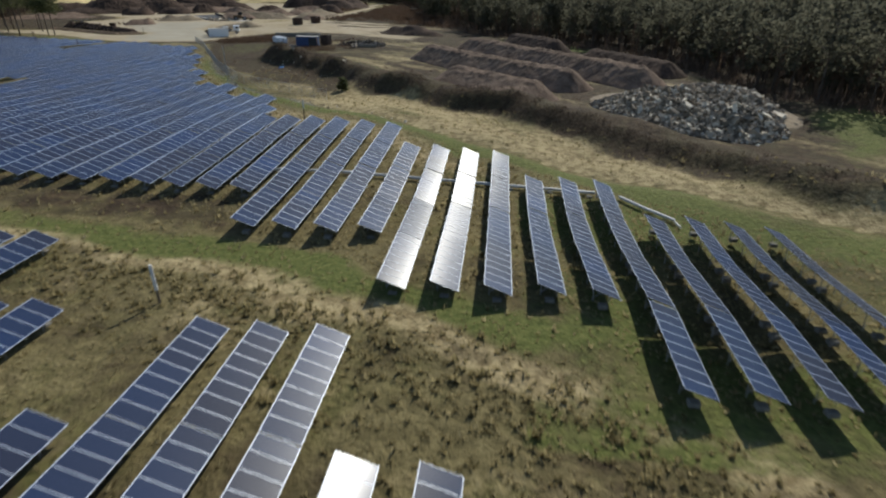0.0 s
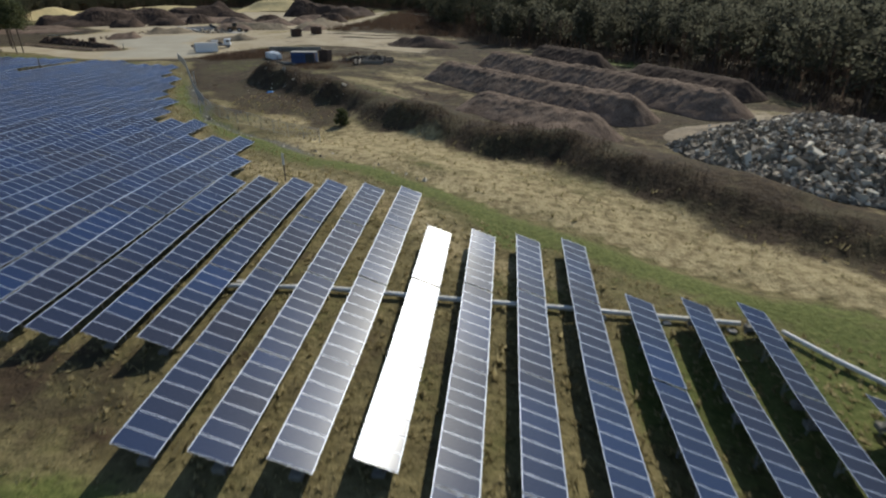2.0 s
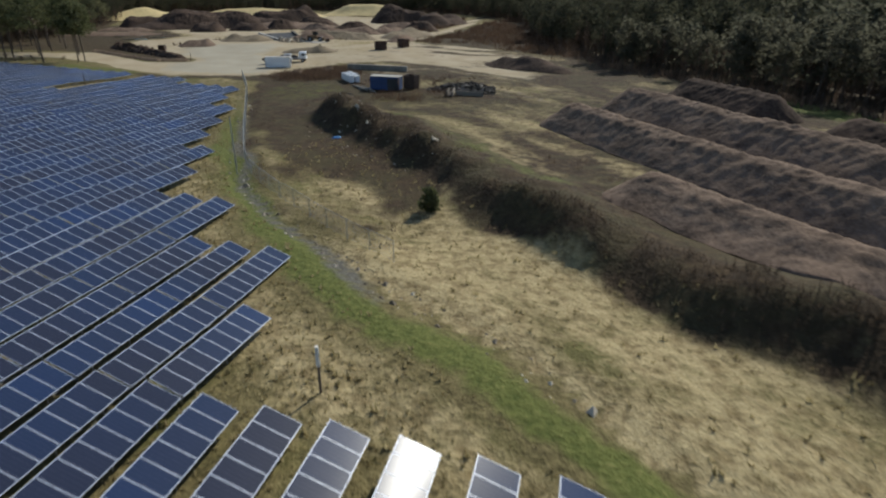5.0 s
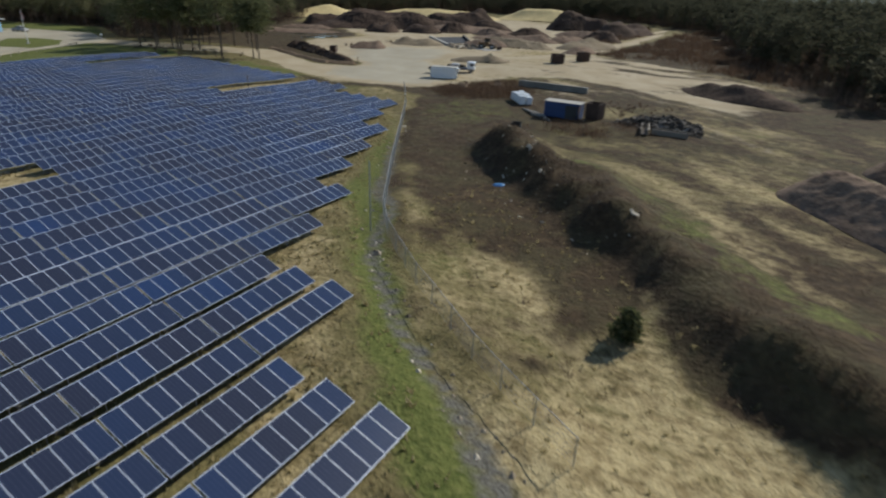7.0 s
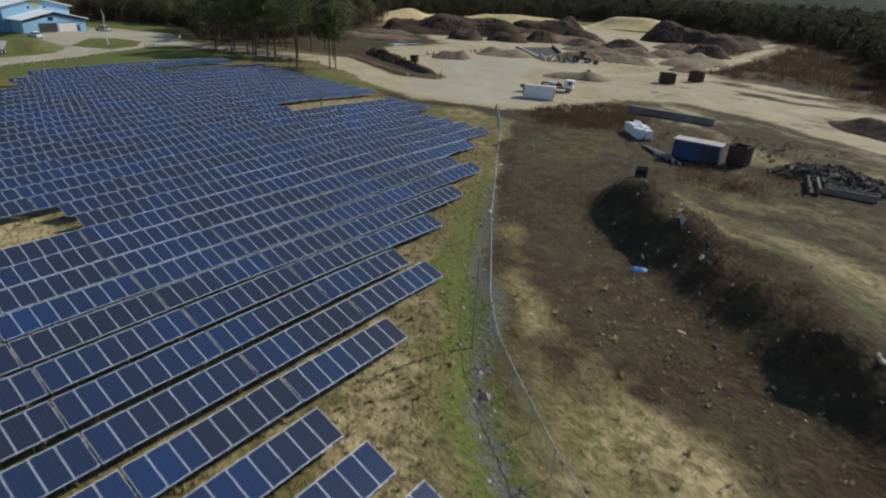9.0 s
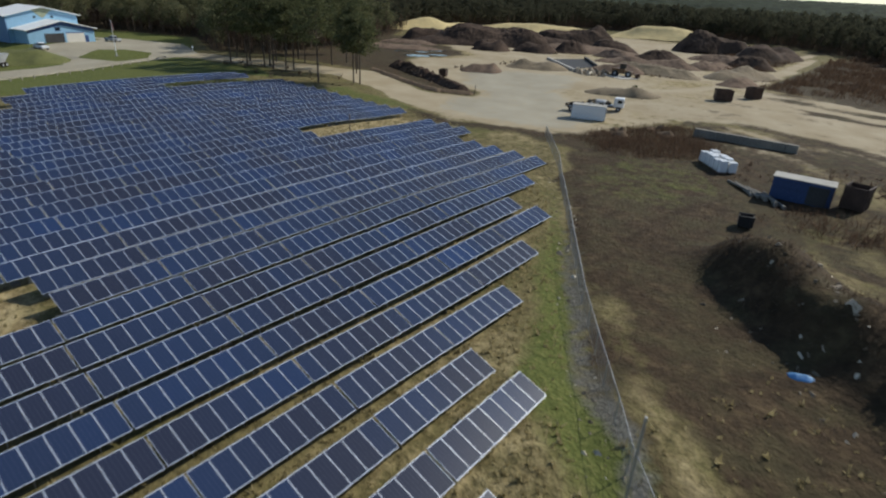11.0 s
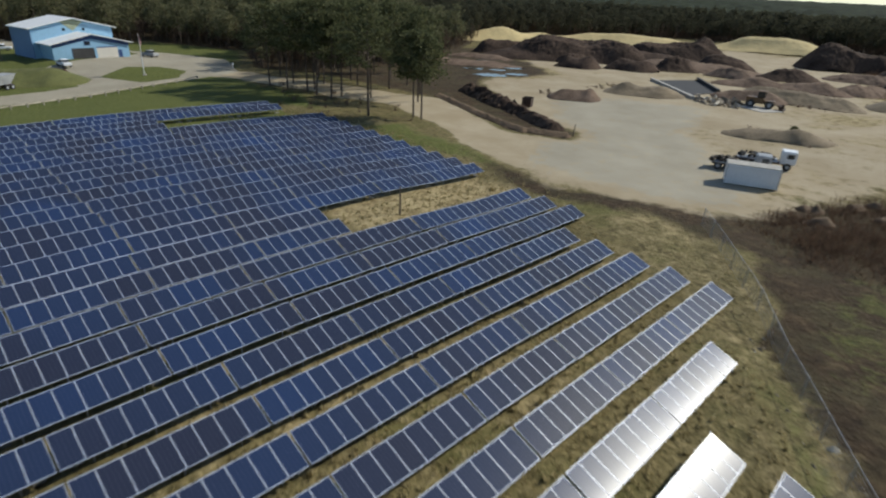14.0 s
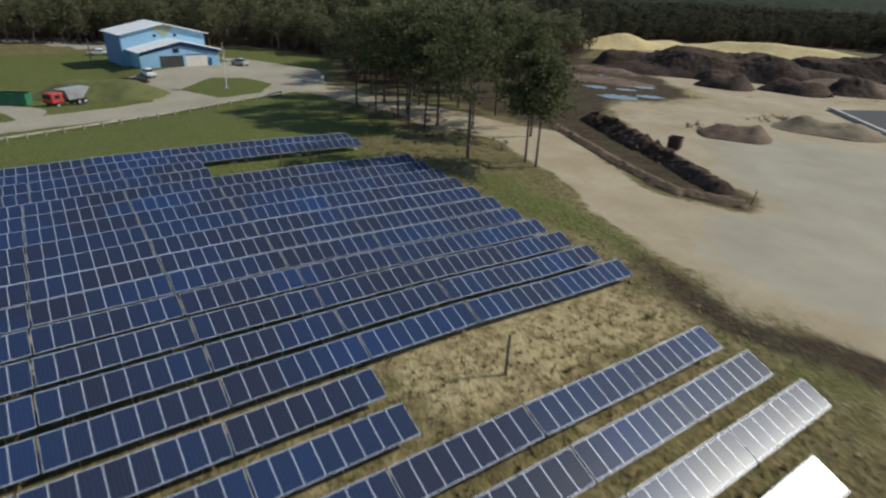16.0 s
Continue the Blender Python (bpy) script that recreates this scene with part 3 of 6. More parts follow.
# ---- helpers for things ----
def part(name, bm, material, parent, label=""):
    """One mesh object under a thing or a part."""
    me = bpy.data.meshes.new(name)
    bm.to_mesh(me)
    bm.free()
    for m in material if isinstance(material, (list, tuple)) else [material]:
        me.materials.append(m)
    ob = new(name, me)
    ob.parent = parent
    if label:
        ob["label"] = label
    return ob


def thing(name, x, y, turn=0.0, label="", category="", group="", dz=0.0, kind=""):
    ob = new(name)
    ob.matrix_world = pose(x, y, ground_at(x, y) + dz, 0, 0, turn)
    return tagged(ob, label, category, group, kind)


def box(bm, lo, hi, bevel=0.0, m=None):
    """An axis-aligned block from corner to corner, edges bevelled."""
    lo, hi = Vector(lo), Vector(hi)
    r = bmesh.ops.create_cube(bm, size=1, matrix=(m or Matrix()) @ Matrix.Translation((lo + hi) / 2) @ Matrix.Diagonal((*(hi - lo), 1)))
    if bevel:
        es = list({e for v in r["verts"] for e in v.link_edges})
        bmesh.ops.bevel(bm, geom=es, offset=bevel, segments=1, affect="EDGES")
    return bm


def rod(bm, a, b, r0, r1=None, sides=8):
    """A tapered round bar from a to b."""
    a, b = Vector(a), Vector(b)
    d = b - a
    m = Matrix.Translation((a + b) / 2) @ d.to_track_quat("Z", "Y").to_matrix().to_4x4()
    bmesh.ops.create_cone(bm, cap_ends=True, segments=sides, radius1=r0, radius2=r0 if r1 is None else r1, depth=d.length, matrix=m)
    return bm


def fresh():
    return bmesh.new()


# ---- solar field ----
SLOPE, MOD_L, MOD_W, PITCH_Y = radians(20.5), 1.96, 1.0, 1.0205
LOW_EDGE = 0.5
RUN, RISE = MOD_L * math.cos(SLOPE), MOD_L * math.sin(SLOPE)
ROW_STEP, TABLE_STEP = 3.415, 8.27


def on_slope(s, y, up=0.0):
    """A place on the tilted plane: s metres down from the high edge, y along the row, up off the glass."""
    return (s * math.cos(SLOPE) + up * math.sin(SLOPE), y, LOW_EDGE + RISE - s * math.sin(SLOPE) + up * math.cos(SLOPE))


def module_mesh():
    w, f, g, thick = MOD_W / 2, 0.034, 0.018, 0.04
    ring = [(0, -w), (MOD_L, -w), (MOD_L, w), (0, w)]
    inner = [(f, -w + g), (MOD_L - f, -w + g), (MOD_L - f, w - g), (f, w - g)]
    v = [on_slope(s, y) for s, y in ring] + [on_slope(s, y) for s, y in inner] + [on_slope(s, y, -0.005) for s, y in inner] + [on_slope(s, y, -thick) for s, y in ring]
    faces, index = [(8, 9, 10, 11)], [0]
    for i in range(4):
        j = (i + 1) % 4
        faces += [(i, j, 4 + j, 4 + i), (4 + i, 4 + j, 8 + j, 8 + i), (j, i, 12 + i, 12 + j)]
        # frame sides take the dark back's colour, as painted shade in the gaps
        index += [1, 1, 2]
    faces.append((15, 14, 13, 12))
    index.append(2)
    return mesh_from("solar_module", v, faces, [GLASS, ALU, BACKSHEET_AND_SHADE], index)


def rack_mesh(count):
    """Purlins, rafters and posts under a table of that many modules."""
    bm, half = fresh(), count * PITCH_Y / 2
    for s in (0.42, 1.54):
        a, b = Vector(on_slope(s - 0.03, -half + 0.1, -0.045)), Vector(on_slope(s + 0.03, half - 0.1, -0.105))
        box(bm, (a.x, a.y, min(a.z, b.z)), (b.x, b.y, max(a.z, b.z)))
    n = max(2, round(count / 3))
    for i in range(n):
        y = (i + 0.5) / n * 2 * half - half
        for s in (0.42, 1.54):
            p = on_slope(s, y, -0.13)
            rod(bm, (p[0], y, -0.3), p, 0.035, sides=6)
        rod(bm, on_slope(0.15, y, -0.14), on_slope(1.85, y, -0.14), 0.03, sides=4)
        rod(bm, (on_slope(0.42, y)[0], y, -0.05), on_slope(1.2, y, -0.15), 0.022, sides=4)
    me = bpy.data.meshes.new("rack")
    bm.to_mesh(me)
    bm.free()
    me.materials.append(STEEL)
    return me


def ballast_mesh():
    bm = box(fresh(), (0.6, -0.25, -0.45), (1.2, 0.25, -0.12), 0.04)
    me = bpy.data.meshes.new("ballast_block")
    bm.to_mesh(me)
    bm.free()
    me.materials.append(CONCRETE_OLD)
    return me


MODULE, BALLAST, RACKS = module_mesh(), ballast_mesh(), {}


def table_pose(x_high, y_end, count, lean=0.0, drop=0.0):
    mid = y_end - count * PITCH_Y / 2
    zs = base_height(np.array([x_high + 0.9] * 2), np.array([mid - 3, mid + 3]))
    x_high = x_high - math.tan(radians(lean)) * (mid - 50)
    lift = drop + 0.5 * min(1, max(0, (x_high - 2) / 12))
    return pose(x_high, mid, float(zs.mean()) + lift + random.uniform(-0.012, 0.012), math.degrees(math.atan2(zs[1] - zs[0], 6)), random.uniform(-0.4, 0.4), lean + random.uniform(-0.08, 0.08))


def table_bits(count):
    long = count * PITCH_Y
    if count not in RACKS:
        RACKS[count] = rack_mesh(count)
    bits = [("rack", RACKS[count], 0.0)] + [("solar_module", MODULE, (i - (count - 1) / 2) * PITCH_Y) for i in range(count)]
    return bits + [("ballast_block", BALLAST, s * long * 0.42) for s in ((-1, 1) if count > 4 else (0,))]


def solar_table(m, count):
    """A table of modules on its rack and ballast."""
    ob = new("solar_table")
    ob.matrix_world = m
    tagged(ob, "tilted rack of dark blue solar modules in aluminium frames", "solar panel", "solar tables of the field")
    for name, me, y in table_bits(count):
        o = new(name, me)
        o.parent = ob
        o.location = (0, y, 0)


def joined_tables(tables):
    """The outlying tables as one mass."""
    V, F, M, off = [], [], [], 0
    for m, count in tables:
        for name, me, y in table_bits(count):
            t = np.array(m @ Matrix.Translation((0, y, 0)))
            v = np.empty(len(me.vertices) * 3)
            me.vertices.foreach_get("co", v)
            v = v.reshape(-1, 3)
            V.append(v @ t[:3, :3].T + t[:3, 3])
            for p in me.polygons:
                F.append(tuple(i + off for i in p.vertices))
                M.append(p.material_index if name == "solar_module" else 3 if name == "rack" else 4)
            off += len(v)
    me = mesh_from("outlying_solar_tables", np.concatenate(V).tolist(), F, [GLASS_JOINED, ALU, BACKSHEET_AND_SHADE, STEEL, CONCRETE], M)
    tagged(new("outlying_solar_tables", me), "further rows of dark blue solar modules on racks", "solar panels", kind="stuff")


TABLES = []


def solar_row(x_high, y_near, y_far, lean=0.0, drop=0.0):
    """Tables of eight from the far end back to the near end."""
    y = y_far
    while y - y_near > 1.2:
        count = min(8, int((y - y_near + 0.3) / PITCH_Y))
        if count < 2:
            break
        TABLES.append((table_pose(x_high, y, count, lean, drop), count))
        y -= TABLE_STEP


def first_rows(k):
    """1 for the first rows, which stand a little askew to the rest, fading to 0."""
    return min(1, max(0, (14 - k) / 5))


def row_x(k):
    return 8.6 - ROW_STEP * k - (0.33 + 0.011 * (k - 5)) * first_rows(k) + 0.32 * (1 - first_rows(k))


FAR_END = {}
for ks, y in (((-4, -3, -2, -1), 47.2), ((0, 1, 2), 55.3), ((3, 4, 5, 6), 62.9), (range(7, 13), 70.6), ((13,), 79.0), ((14, 15, 16), 87.5), ((17, 18, 19), 95.85), ((20,), 104.4),
              ((21, 22), 112.5), ((23,), 121.2), ((24,), 129.4), ((25, 26), 137.8), ((27,), 146.3), (range(28, 33), 155.1), ((33, 34, 35), 161.3), ((36, 37), 139.4), (range(38, 49), 165.0),
              ((49, 50), 140.8), ((51, 52), 162.5)):
    for k in ks:
        FAR_END[k] = y
for k, y_far in FAR_END.items():
    x = row_x(k)
    y_near = 21.9 if k <= 0 else 29.6 if k <= 5 else 38.55 if k <= 9 else max(47.7, -0.72 * x)
    if k > 9:
        y_near = y_far - TABLE_STEP * round((y_far - y_near) / TABLE_STEP) + 0.15
    lean = 0.48 + 0.27 * first_rows(k)
    drop = 0.007 * (5 - k) - 0.326 if k < 7 else -0.2 if k < 14 else -0.3
    if k in (29, 30):
        solar_row(x, 97.9, y_far, lean, drop)
        solar_row(x, y_near, 84.5, lean, drop)
    else:
        solar_row(x, y_near, y_far, lean, drop)
for j, y_far in enumerate((16.4, 16.4, 25.2, 25.2, 25.2, 16.8, 16.8, 25.8, 25.8, 34.7, 34.7, 34.7, 34.7)):
    solar_row(-3.63 - 3.549 * j, -8, y_far - 0.6, 0.0, -0.3)
# tables along the middle of the field stand singly, the outlying ones are joined
spine = [(4, 18), (-14, 52), (-48, 84), (-84, 124), (-124, 150)]
TABLES.sort(key=lambda t: float(away(np.array([t[0].translation.x]), np.array([t[0].translation.y]), spine)[0]))
for m, count in TABLES[:300]:
    solar_table(m, count)
joined_tables(TABLES[300:])


# ---- loose land: heaps, rubble, brush, fence ----
def heap(name, x, y, turn, long, wide, high, material, label, category="mound", ridge=0.5, seed=1, rough=0.12, group="", kind="", lumps=0.16, top=1.0):
    """A tipped heap: ridge along its own x, rounded ends, slumped uneven flanks; its rim runs under the ground."""
    fine = 4.2 if lumps < 0.1 else 2.6
    n, k = max(24, int(long * fine)), max(16, int(wide * fine))
    us, vs = np.linspace(-1, 1, n), np.linspace(-1, 1, k)
    U, V = np.meshgrid(us, vs, indexing="ij")
    X, Y = U * long / 2, V * wide / 2
    over = np.maximum(np.abs(U) - ridge, 0) / (1 - ridge)
    d = np.hypot(over, V)
    d = d * (1 + (0.13 if lumps > 0.1 else 0.05) * rough_field(X + 50 * seed, Y, wide * 0.35, seed))
    prof = np.clip(1 - d, 0, 1)
    prof = np.where(prof < 0.75, prof * 1.16, 0.87 + (prof - 0.75) * 0.52)
    if top < 1:
        bench = top * (1 + 0.35 * rough_field(X + 31 * seed, Y, wide * 0.3, seed + 6))
        prof = np.minimum(prof, bench + 0.25 * np.maximum(prof - bench, 0)) / top
    H = high * prof * (1 + lumps * rough_field(X + 9 * seed, Y, wide * (0.45 if lumps > 0.3 else 0.8), seed + 1))
    H = H + prof ** 0.5 * high * rough * (0.45 * rough_field(X, Y, 1.7, seed + 2) + 0.7 * rough_field(X, Y, 0.7, seed + 3) + (0.6 * rough_field(X, Y, 0.33, seed + 4) if lumps < 0.1 else 0))
    c, s = math.cos(radians(turn)), math.sin(radians(turn))
    WX, WY = x + X * c - Y * s, y + X * s + Y * c
    G = height(WX, WY)
    z0 = ground_at(x, y)
    Z = G - z0 + np.where(prof <= 0, -0.35, H)
    idx = np.arange(n * k).reshape(n, k)
    faces = np.stack([idx[:-1, :-1], idx[1:, :-1], idx[1:, 1:], idx[:-1, 1:]], -1).reshape(-1, 4)
    ob = new(name, mesh_from(name, np.stack([X, Y, Z], -1).reshape(-1, 3).tolist(), faces.tolist(), [material], smooth=True))
    ob.matrix_world = pose(x, y, z0, 0, 0, turn)
    return tagged(ob, label, category, group, kind)


def ridge_between(name, a, b, wide, high, material, label, seed, group="", rough=0.12, lumps=0.04):
    dx, dy = b[0] - a[0], b[1] - a[1]
    long = math.hypot(dx, dy) + wide * 0.6
    return heap(name, (a[0] + b[0]) / 2, (a[1] + b[1]) / 2, math.degrees(math.atan2(dy, dx)), long, wide, high, material, label, "mound", 1 - wide * 0.8 / long, seed, rough, group, "", lumps)


WIND = "compost windrows"
WINDROW = dict(group=WIND, rough=0.055, lumps=0.03)
ridge_between("compost_windrow", (-20, 141), (10.5, 105), 10.5, 3.4, MULCH, "long brown compost windrow with slumped flanks on bare ground", 3, **WINDROW)
ridge_between("compost_windrow", (-11, 157), (24.5, 110.5), 11.5, 3.8, MULCH, "longest brown compost windrow beside the woodland edge", 5, **WINDROW)
ridge_between("compost_windrow", (-11, 109), (4, 94), 10, 3.1, MULCH, "short brown compost windrow next to the brushy bank", 7, **WINDROW)
ridge_between("compost_windrow", (0.5, 173), (11.5, 155), 11, 3.8, MULCH_DARK, "short dark compost heap near the trees", 9, **WINDROW)
ridge_between("compost_windrow", (19, 146), (32, 124), 10, 3.0, MULCH_DARK, "low dark compost windrow near the trees", 11, **WINDROW)


def chunk_pile(name, ring, peak, count, size, material, label, category, seed, flat=0.6):
    """Broken lumps heaped inside a ring on the plan."""
    rng = np.random.default_rng(seed)
    xs, ys = [p[0] for p in ring], [p[1] for p in ring]
    x, y = rng.uniform(min(xs), max(xs), count * 4), rng.uniform(min(ys), max(ys), count * 4)
    ok = inside(x, y, ring)
    x, y = x[ok][:count], y[ok][:count]
    n = len(x)
    rise = np.minimum(1, away(x, y, ring + ring[:1]) / 6) ** 0.8 * (1 + 0.3 * rough_field(x, y, 5, seed)) * rng.uniform(0.72, 1.05, n)
    place = np.stack([x, y, height(x, y) + peak * rise - 0.15], -1)
    s = size * rng.lognormal(0, 0.5, n)
    dims = np.stack([s, s * rng.uniform(0.4, 1, n), s * rng.uniform(flat * 0.4, flat, n)], -1)
    corner = np.array([(i, j, k) for i in (-1, 1) for j in (-1, 1) for k in (-1, 1)]) * 0.5
    v = corner[None] * dims[:, None] * rng.uniform(0.6, 1.2, (n, 8, 3))
    q = rng.normal(0, 1, (n, 4))
    w, a, b, c = (q / np.linalg.norm(q, axis=1)[:, None]).T
    R = np.stack([1 - 2 * (b * b + c * c), 2 * (a * b - c * w), 2 * (a * c + b * w), 2 * (a * b + c * w), 1 - 2 * (a * a + c * c), 2 * (b * c - a * w),
                  2 * (a * c - b * w), 2 * (b * c + a * w), 1 - 2 * (a * a + b * b)], -1).reshape(n, 3, 3)
    v = np.einsum("nij,nkj->nki", R, v) + place[:, None]
    quad = np.array([(0, 1, 3, 2), (4, 6, 7, 5), (0, 4, 5, 1), (2, 3, 7, 6), (0, 2, 6, 4), (1, 5, 7, 3)])
    f = (quad[None] + 8 * np.arange(n)[:, None, None]).reshape(-1, 4)
    return tagged(new(name, mesh_from(name, v.reshape(-1, 3).tolist(), f.tolist(), [material])), label, category, kind="stuff")


RUBBLE_RING = [(12, 92), (21, 101), (36, 110), (42, 103), (42, 93), (37, 78), (31, 74), (23, 75), (14, 83)]
heap("rubble_core", 28, 92, 20, 30, 27, 2.0, SOIL_PILE, "tan dirt core of the rubble heap", "rubble", 0.2, 31, 0.2)
chunk_pile("concrete_rubble", RUBBLE_RING, 2.7, 12000, 0.38, RUBBLE, "heap of broken pale grey concrete blocks on dirt", "rubble", 4)


def blades(name, points, tall, wide, per, lean, material, label, category, seed, spread=0.22):
    """Tufts of thin upright blades or twigs at the given places."""
    rng = np.random.default_rng(seed)
    n = len(points) * per
    base = np.repeat(np.asarray(points, float), per, 0)
    size = np.repeat(rng.lognormal(0, 0.3, len(points)), per)
    root = base.copy()
    root[:, :2] += rng.normal(0, spread * tall, (n, 2)) * size[:, None] ** 0.5
    ang, tilt = rng.uniform(0, 2 * np.pi, n), np.abs(rng.normal(0, lean, n))
    length = tall * size * rng.uniform(0.55, 1.1, n)
    root[:, 2] = height(root[:, 0], root[:, 1]) - 0.03
    tip = root + np.stack([np.cos(ang) * np.sin(tilt), np.sin(ang) * np.sin(tilt), np.cos(tilt)], -1) * length[:, None]
    a2 = rng.uniform(0, 2 * np.pi, n)
    side = np.stack([np.cos(a2), np.sin(a2), np.zeros(n)], -1) * (wide * size * 0.5)[:, None]
    v = np.stack([root - side, root + side, tip], 1).reshape(-1, 3)
    f = np.arange(n * 3).reshape(-1, 3)
    return tagged(new(name, mesh_from(name, v.tolist(), f.tolist(), [material])), label, category, kind="stuff")


def scatter(ring, spacing, seed, keep=None):
    """Jittered places inside a ring, on the ground."""
    rng = np.random.default_rng(seed)
    xs, ys = [p[0] for p in ring], [p[1] for p in ring]
    X, Y = np.meshgrid(np.arange(min(xs), max(xs), spacing), np.arange(min(ys), max(ys), spacing))
    X, Y = X.ravel() + rng.uniform(-0.5, 0.5, X.size) * spacing, Y.ravel() + rng.uniform(-0.5, 0.5, Y.size) * spacing
    ok = inside(X, Y, ring)
    X, Y = X[ok], Y[ok]
    if keep is not None:
        ok = keep(X, Y, rng)
        X, Y = X[ok], Y[ok]
    return np.stack([X, Y, height(X, Y) - 0.03], -1)


BANK_RING = [(-66, 146), (-58, 146), (-44, 133), (-30, 122), (-16, 106), (0, 93), (14, 83), (32, 70), (70, 56), (68, 42), (44, 50), (24, 58), (6, 74), (-8, 84), (-22, 95), (-36, 111), (-52, 122), (-64, 130)]
belt = scatter(BANK_RING, 0.8, 8, lambda x, y, r: r.uniform(0, 1, x.size) < np.exp(-(away(x, y, BANK) / np.where(inside(x, y, BANK + [(300, 30), (300, 400), (-58, 400)]), 1.7, np.where(x > -34, 2.6, 2.3) + 0.8 * rough_field(x, y, 9, 33))) ** 2) * (0.46 + 0.55 * rough_field(x, y, 11, 35) + 0.5 * rough_field(x, y, 4, 34)))
blades("bank_brush", belt, 0.5, 0.05, 26, 1.0, BRUSH, "dense leafless dark brown brush on the bank", "shrubs", 12, 0.9)
thin = scatter([(-84, 150), (-60, 112), (-40, 98), (-10, 76), (24, 58), (60, 44), (70, 60), (20, 120), (-20, 160), (-60, 185), (-90, 170)], 2.6, 18,
               lambda x, y, r: (rough_field(x, y, 8, 41) > 0.15) & (r.uniform(0, 1, x.size) < 0.6) & ~inside(x, y, YARD))
blades("scrub", thin, 0.5, 0.05, 14, 0.8, TWIGS, "scattered low leafless scrub on the rough ground", "shrubs", 14, 0.8)


def near_rows(x, y, r):
    d = np.minimum(away(x, y, DITCH), 1e9)
    return (d > 1.2) & (r.uniform(0, 1, x.size) < 0.35 + 0.5 * np.clip(rough_field(x, y, 3.5, 51), 0, 1)) & ~inside(x, y, YARD)


FIELD_RING = [(-22, -2), (24, -2), (40, 20), (42, 44), (14, 54), (-9, 67), (-38, 89), (-57, 108), (-80, 146), (-108, 165), (-122, 168), (-160, 170), (-172, 165), (-172, 118), (-112, 98), (-70, 52), (-40, 26)]
blades("dry_grass_tufts", scatter(FIELD_RING, 0.6, 22, near_rows), 0.30, 0.11, 6, 1.1, STRAW, "tufts of dry straw-coloured grass between the panel rows", "grass", 23)
TAN_RING = [(-57, 112), (-38, 94), (-9, 72), (30, 56), (60, 46), (70, 50), (30, 64), (0, 82), (-20, 98), (-40, 120), (-52, 126)]
blades("straw_tufts", scatter(TAN_RING, 0.9, 24, lambda x, y, r: r.uniform(0, 1, x.size) < 0.5), 0.32, 0.11, 6, 1.1, STRAW, "tufts of pale dry grass outside the fence", "grass", 25)


tussock = scatter([(-40, 36), (-17, 33), (-5, 28), (9, 23), (18, 16), (14, 8), (0, 12), (-24, 24), (-40, 27)], 0.55, 26, lambda x, y, r: r.uniform(0, 1, x.size) < 0.25 + 0.75 * np.exp(-(away(x, y, TUSSOCKS) / 1.6) ** 2))
blades("grass_hummocks", tussock, 0.34, 0.13, 12, 0.85, HUMMOCK, "coarse brown grass hummocks by the grassy track", "grass", 27)
rows_ring = [(12, 22), (24, 24), (30, 44), (10, 56), (-9, 66), (-24, 74), (-46, 92), (-66, 116), (-80, 146), (-108, 164), (-120, 164), (-118, 138), (-96, 120), (-70, 90), (-46, 62), (-46, 49), (-24, 41), (-6, 32), (6, 30)]
blades("row_grass", scatter(rows_ring, 0.62, 28, lambda x, y, r: r.uniform(0, 1, x.size) < 0.75), 0.30, 0.12, 7, 1.0, STRAW, "coarse straw-coloured grass between the panel rows", "grass", 29)


def chain_fence():
    """Posts, rails and a sparse wire mesh along the field's edge."""
    ob = thing("wire_fence", FENCE[0][0], FENCE[0][1], 0, "grey galvanised wire fence along the gravel ditch", "fence")
    inv = ob.matrix_world.inverted()
    posts = []
    for (ax, ay), (bx, by) in zip(FENCE, FENCE[1:]):
        n = max(1, round(math.hypot(bx - ax, by - ay) / 3.2))
        posts += [(ax + (bx - ax) * i / n, ay + (by - ay) * i / n) for i in range(n)]
    posts.append(FENCE[-1])
    places = [inv @ Vector((x, y, ground_at(x, y))) for x, y in posts]
    bm = rod(fresh(), (0, 0, -0.2), (0, 0, 1.85), 0.035, sides=6)
    first = part("post", bm, STEEL, ob)
    first.location = places[0]
    for p in places[1:]:
        o = new("post", first.data)
        o.parent, o.location = ob, p
    wires = fresh()
    for a, b in zip(places, places[1:]):
        part("top_rail", rod(fresh(), a + Vector((0, 0, 1.8)), b + Vector((0, 0, 1.8)), 0.022, sides=5), STEEL, ob)
        for i in range(6):
            z = 0.15 + i * 0.28
            rod(wires, a + Vector((0, 0, z)), b + Vector((0, 0, z)), 0.006, sides=3)
        d = b - a
        for i in range(24):
            q = a + d * (i / 24)
            rod(wires, q + Vector((0, 0, 0.08)), q + Vector((0, 0, 1.8)) + d / 24, 0.005, sides=3)
    part("wire_mesh", wires, STEEL, ob, "thin grey wire mesh")


chain_fence()


def utility_post(x, y, high, r, material, label, white=0.0, lean=0.0):
    ob = thing("marker_post", x, y, 0, label, "post")
    bm = fresh()
    rod(bm, (0, 0, -0.3), (lean, 0, high), r, r * 0.8)
    part("shaft", bm, material, ob)
    if white:
        part("sleeve", rod(fresh(), (lean * (1 - white), 0, high * (1 - white)), (lean, 0, high + 0.03), r * 1.35, r * 1.2), PIPE_WHITE, ob, "white plastic sleeve")
    return ob


